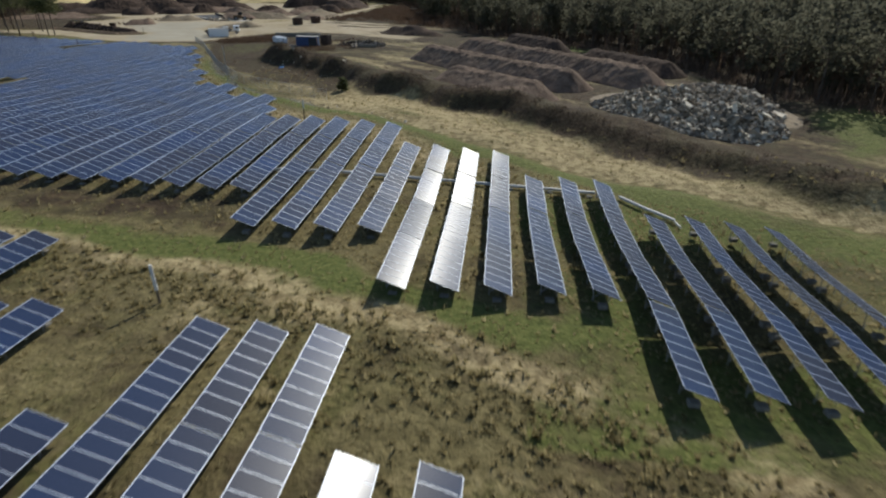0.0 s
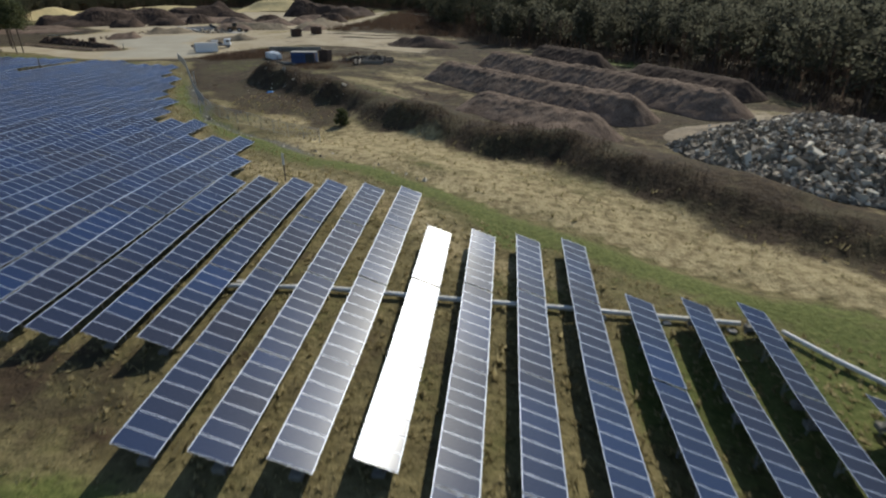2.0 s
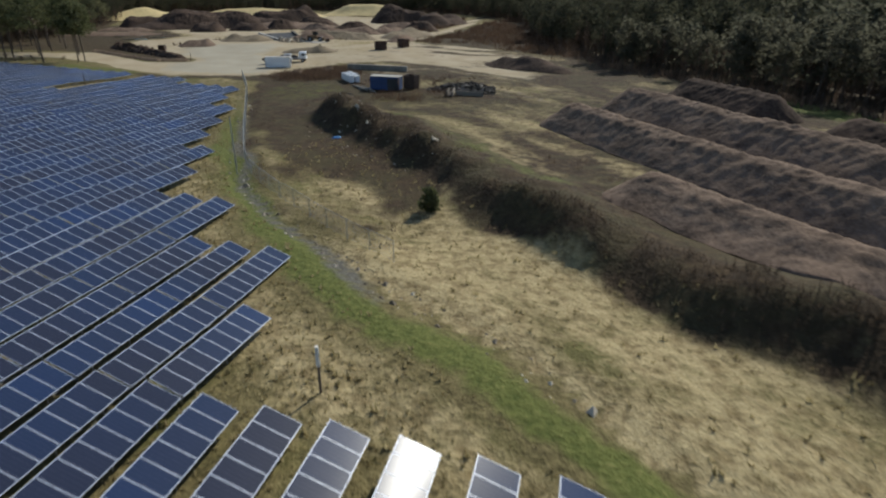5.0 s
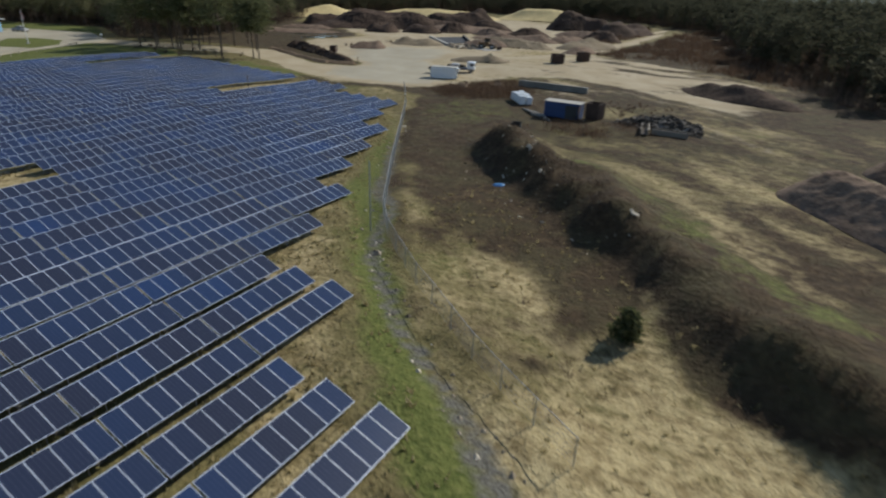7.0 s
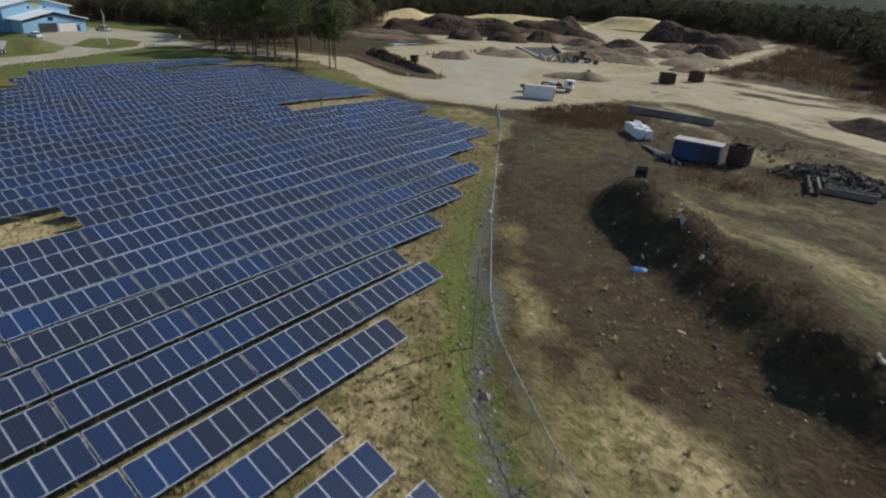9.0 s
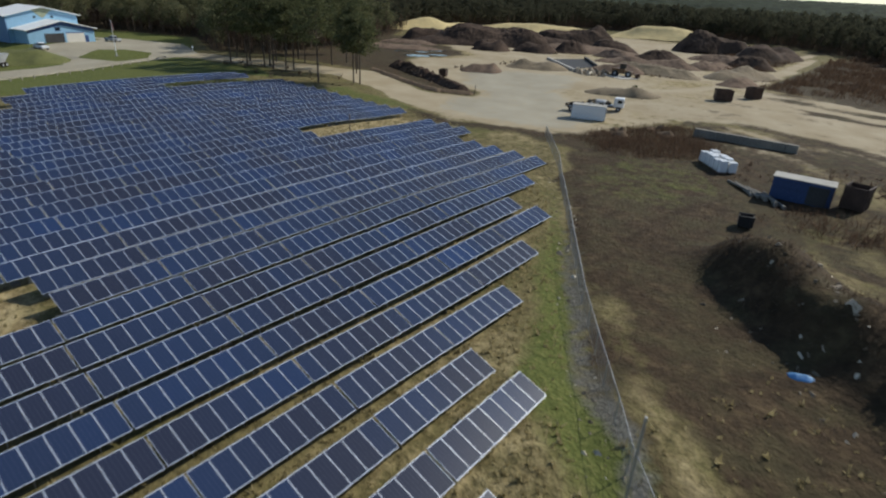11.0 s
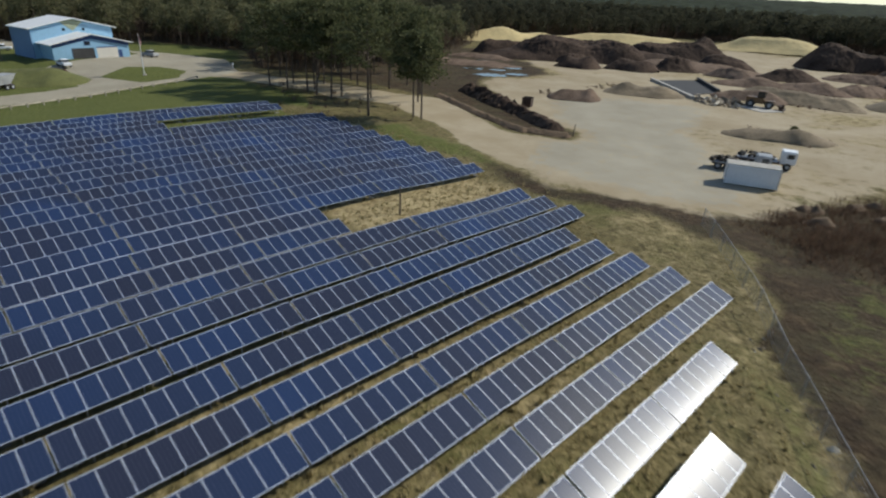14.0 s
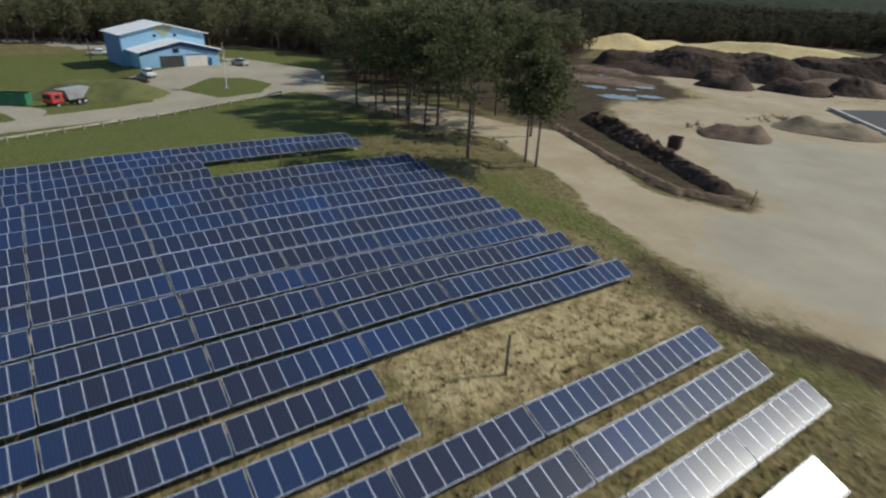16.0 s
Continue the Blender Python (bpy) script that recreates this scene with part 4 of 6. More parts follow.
utility_post(-22.3, 27.9, 2.7, 0.09, WOOD_POST, "slim standpipe with a white sleeve in the grass", 0.65, -0.1)
utility_post(-28.2, 73.8, 2.8, 0.08, WOOD_POST, "thin wooden post beside the panel ends", 0.4)
utility_post(-115.2, 147.0, 2.9, 0.10, WOOD_POST, "dark wooden post in the gap between rows")
utility_post(-159, 149, 2.4, 0.09, WOOD_POST, "dark wooden post in the green gap")
utility_post(-55.0, 107.2, 6.5, 0.07, STEEL, "tall thin grey pole by the fence")


def gas_pipe():
    ob = thing("ground_pipe", -18, 54, 0, "long pale pipe lying across the rows on low blocks", "pipe")
    inv = ob.matrix_world.inverted()

    def run(name, pts, r, lift):
        bm = fresh()
        for a, b in zip(pts, pts[1:]):
            rod(bm, inv @ Vector((*a, ground_at(*a) + lift)), inv @ Vector((*b, ground_at(*b) + lift)), r, sides=10)
        part(name, bm, PIPE_WHITE, ob)

    run("header_pipe", [(-26, 53.2), (-18, 54), (-10, 54.2), (-2, 54.6), (4, 54.6), (8.6, 54.8)], 0.16, 0.30)
    run("branch_pipe", [(11, 54.4), (13, 51.9), (15.2, 49.4)], 0.15, 0.32)
    run("drop_pipe", [(15.2, 49.4), (15.5, 48.3)], 0.10, 0.2)
    for x in np.arange(-24, 9, 4.0):
        p = inv @ Vector((x, 54.3, ground_at(x, 54.3)))
        part("support_block", box(fresh(), p + Vector((-0.25, -0.2, -0.1)), p + Vector((0.25, 0.2, 0.14)), 0.02), CONCRETE, ob)


gas_pipe()
stones = scatter([(-84, 152), (-78, 152), (-55, 112), (-34, 92), (-14, 77), (-18, 73), (-36, 87), (-60, 109)], 0.55, 61, lambda x, y, r: (away(x, y, DITCH) < 1.1) & (r.uniform(0, 1, x.size) < 0.6))


def stone_bed(points, seed):
    rng = np.random.default_rng(seed)
    verts, faces = [], []
    for x, y, z in points:
        s, b = 0.14 * rng.lognormal(0, 0.4), len(verts)
        a = rng.uniform(0, 6.3)
        for i in range(4):
            verts.append((x + s * math.cos(a + i * 1.57) * rng.uniform(0.8, 1.3), y + s * math.sin(a + i * 1.57) * rng.uniform(0.8, 1.3), z - 0.03))
        verts.append((x, y, z + s * rng.uniform(0.6, 1.0)))
        faces += [(b, b + 1, b + 4), (b + 1, b + 2, b + 4), (b + 2, b + 3, b + 4), (b + 3, b, b + 4)]
    return tagged(new("ditch_stones", mesh_from("ditch_stones", verts, faces, [RUBBLE])), "loose grey stones lining the drainage ditch", "stones", kind="stuff")


stone_bed(stones, 62)


# ---- trees ----
def pine_template(rng, high, bare, clumps, per, leaf, spread):
    """Verts, faces, material index of one pine: tapered trunk, limbs, clumps of needle sprays."""
    v, f, m = [], [], []
    lean = rng.normal(0, 0.02, 2) * high

    def ring_stem(a, b, r0, r1, sides):
        a, b = Vector(a), Vector(b)
        q = (b - a).to_track_quat("Z", "Y")
        s = len(v)
        for p, r in ((a, r0), (b, r1)):
            for i in range(sides):
                w = q @ Vector((math.cos(i * 6.2832 / sides) * r, math.sin(i * 6.2832 / sides) * r, 0)) + p
                v.append(tuple(w))
        for i in range(sides):
            j = (i + 1) % sides
            f.append((s + i, s + j, s + sides + j, s + sides + i))
            m.append(0)

    r = 0.011 * high + 0.03
    kink = (lean[0] * 0.4 + rng.normal(0, 0.1), lean[1] * 0.4 + rng.normal(0, 0.1), high * 0.5)
    ring_stem((0, 0, -0.3), kink, r, r * 0.7, 6)
    ring_stem(kink, (lean[0], lean[1], high * 0.97), r * 0.7, r * 0.15, 5)
    for c in range(clumps):
        h = bare + (1 - bare) * (c + rng.uniform(0, 1)) / clumps
        u = (h - bare) / (1 - bare)
        reach = spread * (0.35 + 0.75 * math.sin(math.pi * min(1, 0.22 + 0.78 * u)) ** 0.8) * (1 - 0.55 * u ** 2) * rng.uniform(0.35, 1.15)
        a = rng.uniform(0, 6.2832)
        stem = Vector((lean[0] * h, lean[1] * h, high * h))
        tip = stem + Vector((math.cos(a) * reach, math.sin(a) * reach, reach * rng.uniform(-0.05, 0.3)))
        if clumps > 20:
            ring_stem(tuple(stem - Vector((0, 0, 0.2))), tuple(tip), 0.05, 0.02, 3)
        for _ in range(per):
            p = tip + Vector(rng.normal(0, 1, 3) * (1, 1, 0.42 if clumps == 44 else 0.55)) * leaf * (1.9 if clumps == 44 else 0.85 if leaf > 0.8 or leaf < 0.4 else 1.35)
            q = Euler(rng.uniform(-3.1, 3.1, 3)).to_matrix()
            s = leaf * rng.uniform(0.6, 1.2)
            b = len(v)
            for k in ((-0.5, -0.2, 0), (0.5, -0.25, 0.1), (0.15, 0.75, -0.1)):
                v.append(tuple(p + q @ Vector(k) * s))
            f.append((b, b + 1, b + 2))
            m.append(1)
    return np.array(v), f, m


def bare_template(rng, high, twigs):
    """A leafless tree: trunk, rising limbs, many thin twigs."""
    v, f, m = [], [], []

    def blade(a, b, w):
        a, b = Vector(a), Vector(b)
        for ang in (0, 1.57):
            s = Vector((math.cos(ang) * w, math.sin(ang) * w, 0))
            k = len(v)
            v.extend([tuple(a - s), tuple(a + s), tuple(b)])
            f.append((k, k + 1, k + 2))
            m.append(0)

    blade((0, 0, -0.3), (0, 0, high), 0.14)
    for _ in range(twigs):
        h = rng.uniform(0.25, 0.95) * high
        a, r = rng.uniform(0, 6.28), rng.uniform(0.6, 0.28 * high) * (1.15 - h / high)
        blade((0, 0, h), (math.cos(a) * r, math.sin(a) * r, h + r * rng.uniform(0.5, 1.3)), 0.10)
    return np.array(v), f, m


def plant(name, templates, places, materials, label, category, seed, sizes=(0.75, 1.2)):
    """Many trees joined into one mass; each is turned and sized by chance."""
    rng = np.random.default_rng(seed)
    ready = []
    for v, f, m in templates:
        tri, mi = [], []
        for q, i in zip(f, m):
            tri.append(q[:3])
            mi.append(i)
            if len(q) == 4:
                tri.append((q[0], q[2], q[3]))
                mi.append(i)
        ready.append((v, np.array(tri), np.array(mi)))
    V, F, M, off = [], [], [], 0
    for x, y, z in places:
        v, f, m = ready[rng.integers(len(ready))]
        a, s = rng.uniform(0, 6.2832), rng.uniform(*sizes)
        c, n = math.cos(a) * s, math.sin(a) * s
        V.append(np.stack([x + v[:, 0] * c - v[:, 1] * n, y + v[:, 0] * n + v[:, 1] * c, z + v[:, 2] * s], -1))
        F.append(f + off)
        M.append(m)
        off += len(v)
    V, F, M = np.concatenate(V), np.concatenate(F), np.concatenate(M)
    me = bpy.data.meshes.new(name)
    me.vertices.add(len(V))
    me.vertices.foreach_set("co", V.astype(np.float32).ravel())
    me.loops.add(len(F) * 3)
    me.loops.foreach_set("vertex_index", F.astype(np.int32).ravel())
    me.polygons.add(len(F))
    me.polygons.foreach_set("loop_start", np.arange(0, len(F) * 3, 3, dtype=np.int32))
    for m in materials:
        me.materials.append(m)
    me.polygons.foreach_set("material_index", M.astype(np.int32))
    me.update(calc_edges=True)
    return tagged(new(name, me), label, category, kind="stuff")


tree_rng = np.random.default_rng(77)
FAR_PINES = [pine_template(tree_rng, tree_rng.uniform(12, 16), tree_rng.uniform(0.3, 0.45), 16, 15, 0.95, 2.7) for _ in range(6)]
EDGE_PINES = [pine_template(tree_rng, tree_rng.uniform(10, 15), tree_rng.uniform(0.25, 0.45), 24, 22, 0.6, 2.8) for _ in range(5)]
BARE_TREES = [bare_template(tree_rng, tree_rng.uniform(6, 11), 34) for _ in range(4)]
WOODS_OUT = [(160, -60), (160, 330), (60, 640), (-420, 640), (-560, 300), (-560, -60)]


def in_woods(x, y):
    return inside(x, y, WOODS_OUT) & ~inside(x, y, CLEARING)


def band(lo, hi, share):
    return lambda x, y, r: (lambda d: in_woods(x, y) & (d >= lo) & (d < hi) & (r.uniform(0, 1, x.size) < share))(away(x, y, CLEARING + CLEARING[:1]))


# each stand's needle colour carries its light: backlit, hazed or side-lit
STANDS = {"north": (PINE_BACKLIT, lambda x, y: ~((x > -22) & (y < 216)) & ~((x < -186) & (y < 300)), "pine trees beyond the yard, darkened as backlit"),
          "east": (PINE_HAZED, lambda x, y: (x > -22) & (y < 216), "grey-green pine trees behind the compost windrows, paled as by haze"),
          "west": (PINE_SIDELIT, lambda x, y: (x < -186) & (y < 300), "olive-green pine trees around the depot, brightened as side-lit")}
for i, (material, share, label) in enumerate(STANDS.values()):
    for name, trees, gap, lo, hi, part_of in (("woodland_edge", EDGE_PINES, 4.6, 0, 26, 0.75), ("woodland", FAR_PINES, 5.2, 22, 95, 0.85)):
        places = scatter(WOODS_OUT, gap, 71 + 2 * i + (lo > 0), band(lo, hi, part_of))
        plant(name, trees, places[share(places[:, 0], places[:, 1])], [BARK, material], label + (", at the edge" if lo == 0 else ", deep in the woodland"), "trees", 72 + i)
plant("bare_woodland_edge", BARE_TREES, scatter(WOODS_OUT, 3.0, 75, band(-1, 34, 0.85)), [TWIGS, TWIGS], "leafless brown trees and saplings before the pines", "trees", 76)
rim = scatter([(75, 40), (90, 60), (62, 112), (44, 155), (0, 208), (-14, 216), (-28, 244), (-44, 276), (-52, 268), (-32, 236), (-20, 206), (-5, 196), (36, 146), (40, 104), (54, 90), (70, 60)], 1.9, 77,
              lambda x, y, r: r.uniform(0, 1, x.size) < 0.62 * np.exp(-(away(x, y, CLEARING + CLEARING[:1]) / (4 + 1.5 * rough_field(x, y, 12, 94))) ** 2))
blades("woodland_scrub", rim, 2.0, 0.13, 22, 0.6, TWIGS, "tall brown leafless scrub along the woodland foot", "shrubs", 83, 0.5)
FARTHEST = [pine_template(tree_rng, tree_rng.uniform(12, 16), 0.35, 14, 8, 1.5, 2.8) for _ in range(3)]
plant("far_woodland", FARTHEST, scatter(WOODS_OUT, 9.5, 78, band(95, 400, 0.8)), [BARK, PINE_BACKLIT], "pine woodland stretching away, darkened as backlit", "trees", 79, (1.0, 1.25))


def canopy():
    """The far forest roof, out to the horizon."""
    rng = np.random.default_rng(87)
    a = np.linspace(0, 2 * np.pi, 601)
    r = 250 * 1.038 ** np.arange(74)
    A, R = np.meshgrid(a, r)
    X, Y = -110 + np.cos(A) * R * 0.95, 170 + np.sin(A) * R * 1.15
    keep = ~(inside(X, Y, WOODS_OUT))
    Z = np.where(keep, 11.5 + 0.016 * np.maximum(R - 420, 0) + 2.2 * rng.uniform(-1, 1, X.shape) + 1.2 * rough_field(X, Y, 60, 89), -4.0)
    Z[:, -1] = Z[:, 0]
    n, k = X.shape
    idx = np.arange(n * k).reshape(n, k)
    faces = np.stack([idx[:-1, :-1], idx[:-1, 1:], idx[1:, 1:], idx[1:, :-1]], -1).reshape(-1, 4)
    m = mat("forest_roof", (0.034, 0.042, 0.022), 0.95, 0, 0.12, 0.5, 1.0, second=(0.013, 0.016, 0.010), spec=0.05)
    return tagged(new("distant_forest", mesh_from("distant_forest", np.stack([X, Y, Z], -1).reshape(-1, 3).tolist(), faces.tolist(), [m])), "distant forest canopy to the horizon", "forest", kind="stuff")


canopy()


def grown_pine(x, y, high, seed, bare=0.42, spread=3.2):
    """A single standing pine with its own trunk and crown."""
    rng = np.random.default_rng(seed)
    v, f, m = pine_template(rng, high, bare, 44, 60, 0.42, spread)
    ob = thing("pine_tree", x, y, 0, "tall pine with a bare lower trunk and thin dark crown", "tree", "roadside pines")
    for name, want, material in (("trunk", 0, BARK), ("crown", 1, PINE)):
        faces = [q for q, i in zip(f, m) if i == want]
        used = sorted({i for q in faces for i in q})
        back = {i: n for n, i in enumerate(used)}
        o = new(name, mesh_from(name, v[used].tolist(), [tuple(back[i] for i in q) for q in faces], [material]))
        o.parent = ob
    return ob


for i, (x, y, h, s) in enumerate(((-154, 173, 16.0, 3.4), (-149.5, 179.4, 12.5, 2.8), (-147, 179, 12.0, 2.8), (-172.5, 180.5, 15, 3.2), (-176, 177, 16, 3.3), (-171, 177, 14, 2.8), (-186.5, 176.5, 15, 3.2),
                                  (-181, 178, 15.5, 3.0), (-183, 181, 14, 3.0), (-194, 176.5, 15, 3.4), (-195, 183, 15, 3.2), (-160, 190, 14, 3.0), (-166, 196, 15, 3.2), (-175, 195, 15.5, 3.2),
                                  (-184, 193, 15, 3.2), (-192, 197, 16, 3.4), (-200, 193, 15, 3.4), (-178, 203, 15, 3.4), (-188, 206, 16, 3.4), (-197, 208, 15, 3.2), (-203, 201, 15, 3.3), (-190, 188, 14, 3.0),
                                  (-206, 186, 14, 3.0), (-196, 218, 15, 3.3), (-168, 184.5, 13, 2.8))):
    grown_pine(x, y, h * 1.12, 200 + i, 0.44 + 0.02 * (i % 5), s * 1.45)


def evergreen_bush(x, y, high, seed, label):
    rng = np.random.default_rng(seed)
    v, f, m = pine_template(rng, high, 0.03, 34, 34, 0.27, high * 0.30)
    ob = thing("evergreen_bush", x, y, 0, label, "shrub")
    for name, want, material in (("stem", 0, BARK), ("foliage", 1, PINE)):
        faces = [q for q, i in zip(f, m) if i == want]
        used = sorted({i for q in faces for i in q})
        back = {i: n for n, i in enumerate(used)}
        o = new(name, mesh_from(name, v[used].tolist(), [tuple(back[i] for i in q) for q in faces], [material]))
        o.parent = ob


evergreen_bush(-31, 103.2, 2.3, 301, "small dark cedar standing in dry grass")
evergreen_bush(-101, 222, 1.3, 302, "round grey-green bush on a soil heap")
grove = scatter([(-160, 164), (-146, 172), (-146, 181), (-165, 186), (-200, 180), (-186, 168)], 2.4, 81, lambda x, y, r: r.uniform(0, 1, x.size) < 0.35)
blades("grove_undergrowth", grove, 0.9, 0.09, 16, 0.6, TWIGS, "brown leafless undergrowth below the pines", "shrubs", 82)


# ---- yard and plant ----
PILES = "mulch and soil piles of the yard"
DARKPILE = "dark brown mulch pile in the yard"
for i, (x, y, turn, long, wide, high, material, label) in enumerate((
        (-196, 300, 35, 58, 30, 6.8, MULCH_DARK, "large dark mulch pile in front of the sand bank"),
        (-172, 330, 40, 44, 24, 5.6, MULCH_DARK, "large dark mulch pile in front of the sand bank"),
        (-222, 296, 60, 34, 16, 3.0, MULCH_DARK, "long dark mulch pile beside the sand bank"),
        (-190, 306, 38, 84, 34, 3.6, MULCH_DARK, "broad dark mulch bed under the large piles"), (-158, 312, 30, 46, 26, 2.6, MULCH, "broad brown mulch bed between the piles"),
        (-179, 276, 10, 15, 12, 3.4, MULCH_DARK, DARKPILE), (-166, 287, 0, 17, 14, 4.2, MULCH_DARK, DARKPILE), (-151, 321, 20, 22, 17, 5.2, MULCH_DARK, DARKPILE),
        (-127, 376, 30, 34, 22, 6.0, MULCH_DARK, "large dark mulch pile near the far woodland"), (-103, 372, 80, 44, 22, 3.5, MULCH_DARK, "dark mulch pile near the far woodland"),
        (-268, 350, 65, 66, 30, 4.6, SAND_PILE, "high pale yellow sand bank"), (-232, 400, 20, 90, 34, 4.2, SAND_PILE, "long pale yellow sand bank"), (-172, 440, 12, 60, 30, 5.0, SAND_PILE, "yellow sand mound before the woods"),
        (-144.5, 222, 25, 12, 9, 1.9, MULCH, "low brown soil heap on the yard"), (-137.5, 240, 20, 18, 11, 2.0, SOIL_PILE, "low tan soil heap with dry weeds"),
        (-102, 218, 12, 17, 7, 1.5, SOIL_PILE, "long low tan soil heap"), (-112, 262, 10, 30, 11, 2.4, SOIL_PILE, "tan soil heap with scrub"), (-122, 285, 20, 34, 12, 2.6, MULCH, "brown soil heap on the yard"),
        (-92, 282, 70, 30, 14, 2.8, SOIL_PILE, "tan soil heap by the haul road"), (-35, 204, -37, 30, 10, 2.2, MULCH_DARK, "low dark heap by the woodland edge"),
        (-205, 250, 20, 40, 14, 1.2, MULCH, "low brown dirt heap by the puddles"))):
    heap("soil_mound" if material in (SOIL_PILE, MULCH) else "sand_mound" if material is SAND_PILE else "mulch_mound", x, y, turn, long, wide, high, material, label, "pile", 0.4, 40 + i, 0.03 if material is SAND_PILE else 0.06 if material is MULCH_DARK else 0.10, PILES, "", 0.42, 0.55 if material is MULCH_DARK and long > 30 else 1.0)
ridge_between("log_berm", (-165, 210), (-146, 201), 5.5, 1.7, MULCH_DARK, "dark berm of logs and mulch along the road", 70, rough=0.3)
ridge_between("log_berm", (-147, 201.5), (-129, 193), 4.0, 1.3, MULCH_DARK, "brown earth berm at the mouth of the yard", 71, rough=0.25)
chunk_pile("berm_logs", [(-166, 208), (-164, 212), (-146, 203), (-129, 194.5), (-129, 191.5), (-148, 199)], 1.4, 260, 0.8, TWIGS, "tangled brown logs and stumps on the berm", "logs", 90, 0.35)
for a, b in (((-163, 198.8), (-142, 190.6)), ((-143, 191), (-131, 187.6)), ((-132, 187.8), (-125, 190.8))):
    ridge_between("soil_kerb", a, b, 2.6, 0.6, SOIL_RED, "low bank of reddish-brown soil between road and berm", 72, "soil banks beside the berm", rough=0.2)
tagged(utility_post(-124.6, 191.6, 2.0, 0.09, WOOD_POST, "leaning wooden stake at the berm's end", 0, 0.3))


def puddle(x, y, turn, long, wide):
    n = 28
    pts = [(math.cos(i / n * 6.2832) * long / 2 * (1 + 0.18 * math.sin(i * 1.7 + x)), math.sin(i / n * 6.2832) * wide / 2 * (1 + 0.25 * math.sin(i * 2.3 + y))) for i in range(n)]
    ob = new("puddle", mesh_from("puddle", [(a, b, 0) for a, b in pts], [tuple(range(n))], [WATER]))
    c, s = math.cos(radians(turn)), math.sin(radians(turn))
    top = max(ground_at(x + a * c - b * s, y + a * s + b * c) for a, b in pts)
    ob.matrix_world = pose(x, y, top + 0.012, 0, 0, turn)
    return tagged(ob, "shallow muddy puddle reflecting the sky", "puddle", "puddles", "structure")


WATER = mat("puddle_water", (0.08, 0.075, 0.065), 0.06, 0, 1, 0.2, 0.0)
for p in ((-179, 234, 40, 9, 6), (-196, 250, 45, 10, 5), (-186, 253, 50, 7, 4), (-176, 241, 40, 6, 4), (-192, 241, 35, 6, 4), (-186, 245, 40, 5, 3), (-204, 246, 50, 8, 4), (-206, 262, 50, 7, 4)):
    puddle(*p)


def ribbed_box(ob, lo, hi, ribs, paint, depth=0.04):
    """A corrugated steel box: a body and proud upright ribs on the long sides."""
    body = part("body", box(fresh(), lo, hi, 0.03), paint, ob)
    w = (hi[0] - lo[0]) / ribs * 0.25
    first = None
    for i in range(ribs):
        x = lo[0] + (i + 0.5) / ribs * (hi[0] - lo[0])
        for y in (lo[1], hi[1]):
            if first is None:
                first = part("rib", box(fresh(), (-w, -depth, lo[2] + 0.15), (w, depth, hi[2] - 0.15)), paint, body)
                o = first
            else:
                o = new("rib", first.data)
                o.parent = body
            o.location = (x, y, 0)
    return body


def wheel(bm, x, y, r, w):
    rod(bm, (x, y - w / 2, r), (x, y + w / 2, r), r, sides=18)


def wheel_set(ob, places, r, w):
    for x, y in places:
        bm = fresh()
        wheel(bm, x, y, r, w)
        t = part("wheel", bm, RUBBER, ob)
        part("rim", rod(fresh(), (x, y - w / 2 - 0.02, r), (x, y + w / 2 + 0.02, r), r * 0.5, sides=12), PAINT_GREY, t)


def container():
    ob = thing("shipping_container", -96.2, 188.6, 22, "white steel shipping container on the sandy yard", "container")
    ribbed_box(ob, (-3.03, -1.22, 0.12), (3.03, 1.22, 2.59), 16, PAINT_WHITE)
    bm = fresh()
    for x in (-3.06, 2.94):
        for y in (-1.25, 1.13):
            box(bm, (x, y, 0.0), (x + 0.12, y + 0.12, 2.62))
    part("corner_posts", bm, PAINT_GREY, ob)
    part("roof_rim", box(fresh(), (-3.05, -1.25, 2.59), (3.05, 1.25, 2.66), 0.02), CONCRETE, ob, "pale weathered roof rim")
    d = part("door", box(fresh(), (3.03, -1.15, 0.2), (3.08, 1.15, 2.5), 0.01), PAINT_WHITE, ob)
    for y in (-0.7, -0.2, 0.2, 0.7):
        part("lock_bar", rod(fresh(), (3.11, y, 0.25), (3.11, y, 2.45), 0.025), STEEL, d)


container()


def flat_truck(x, y, turn, cab_paint, label, bed=PAINT_GREY):
    ob = thing("flatbed_truck", x, y, turn, label, "truck")
    part("chassis", box(fresh(), (-3.6, -0.5, 0.6), (3.3, 0.5, 0.85), 0.03), RUST, ob)
    cab = box(fresh(), (1.6, -1.1, 0.8), (3.5, 1.1, 2.6), 0.12)
    part("cab", cab, cab_paint, ob)
    part("windscreen", box(fresh(), (3.46, -0.95, 1.65), (3.53, 0.95, 2.35), 0.03), GLASS_DARK, ob)
    for s in (-1, 1):
        part("side_window", box(fresh(), (2.3, s * 1.1 - 0.02, 1.65), (3.2, s * 1.1 + 0.02, 2.3), 0.02), GLASS_DARK, ob)
    part("flatbed", box(fresh(), (-3.8, -1.2, 0.95), (1.4, 1.2, 1.1), 0.03), bed, ob)
    wheel_set(ob, [(2.6, -1.0), (2.6, 1.0), (-1.6, -1.0), (-1.6, 1.0), (-2.8, -1.0), (-2.8, 1.0)], 0.5, 0.3)
    return ob


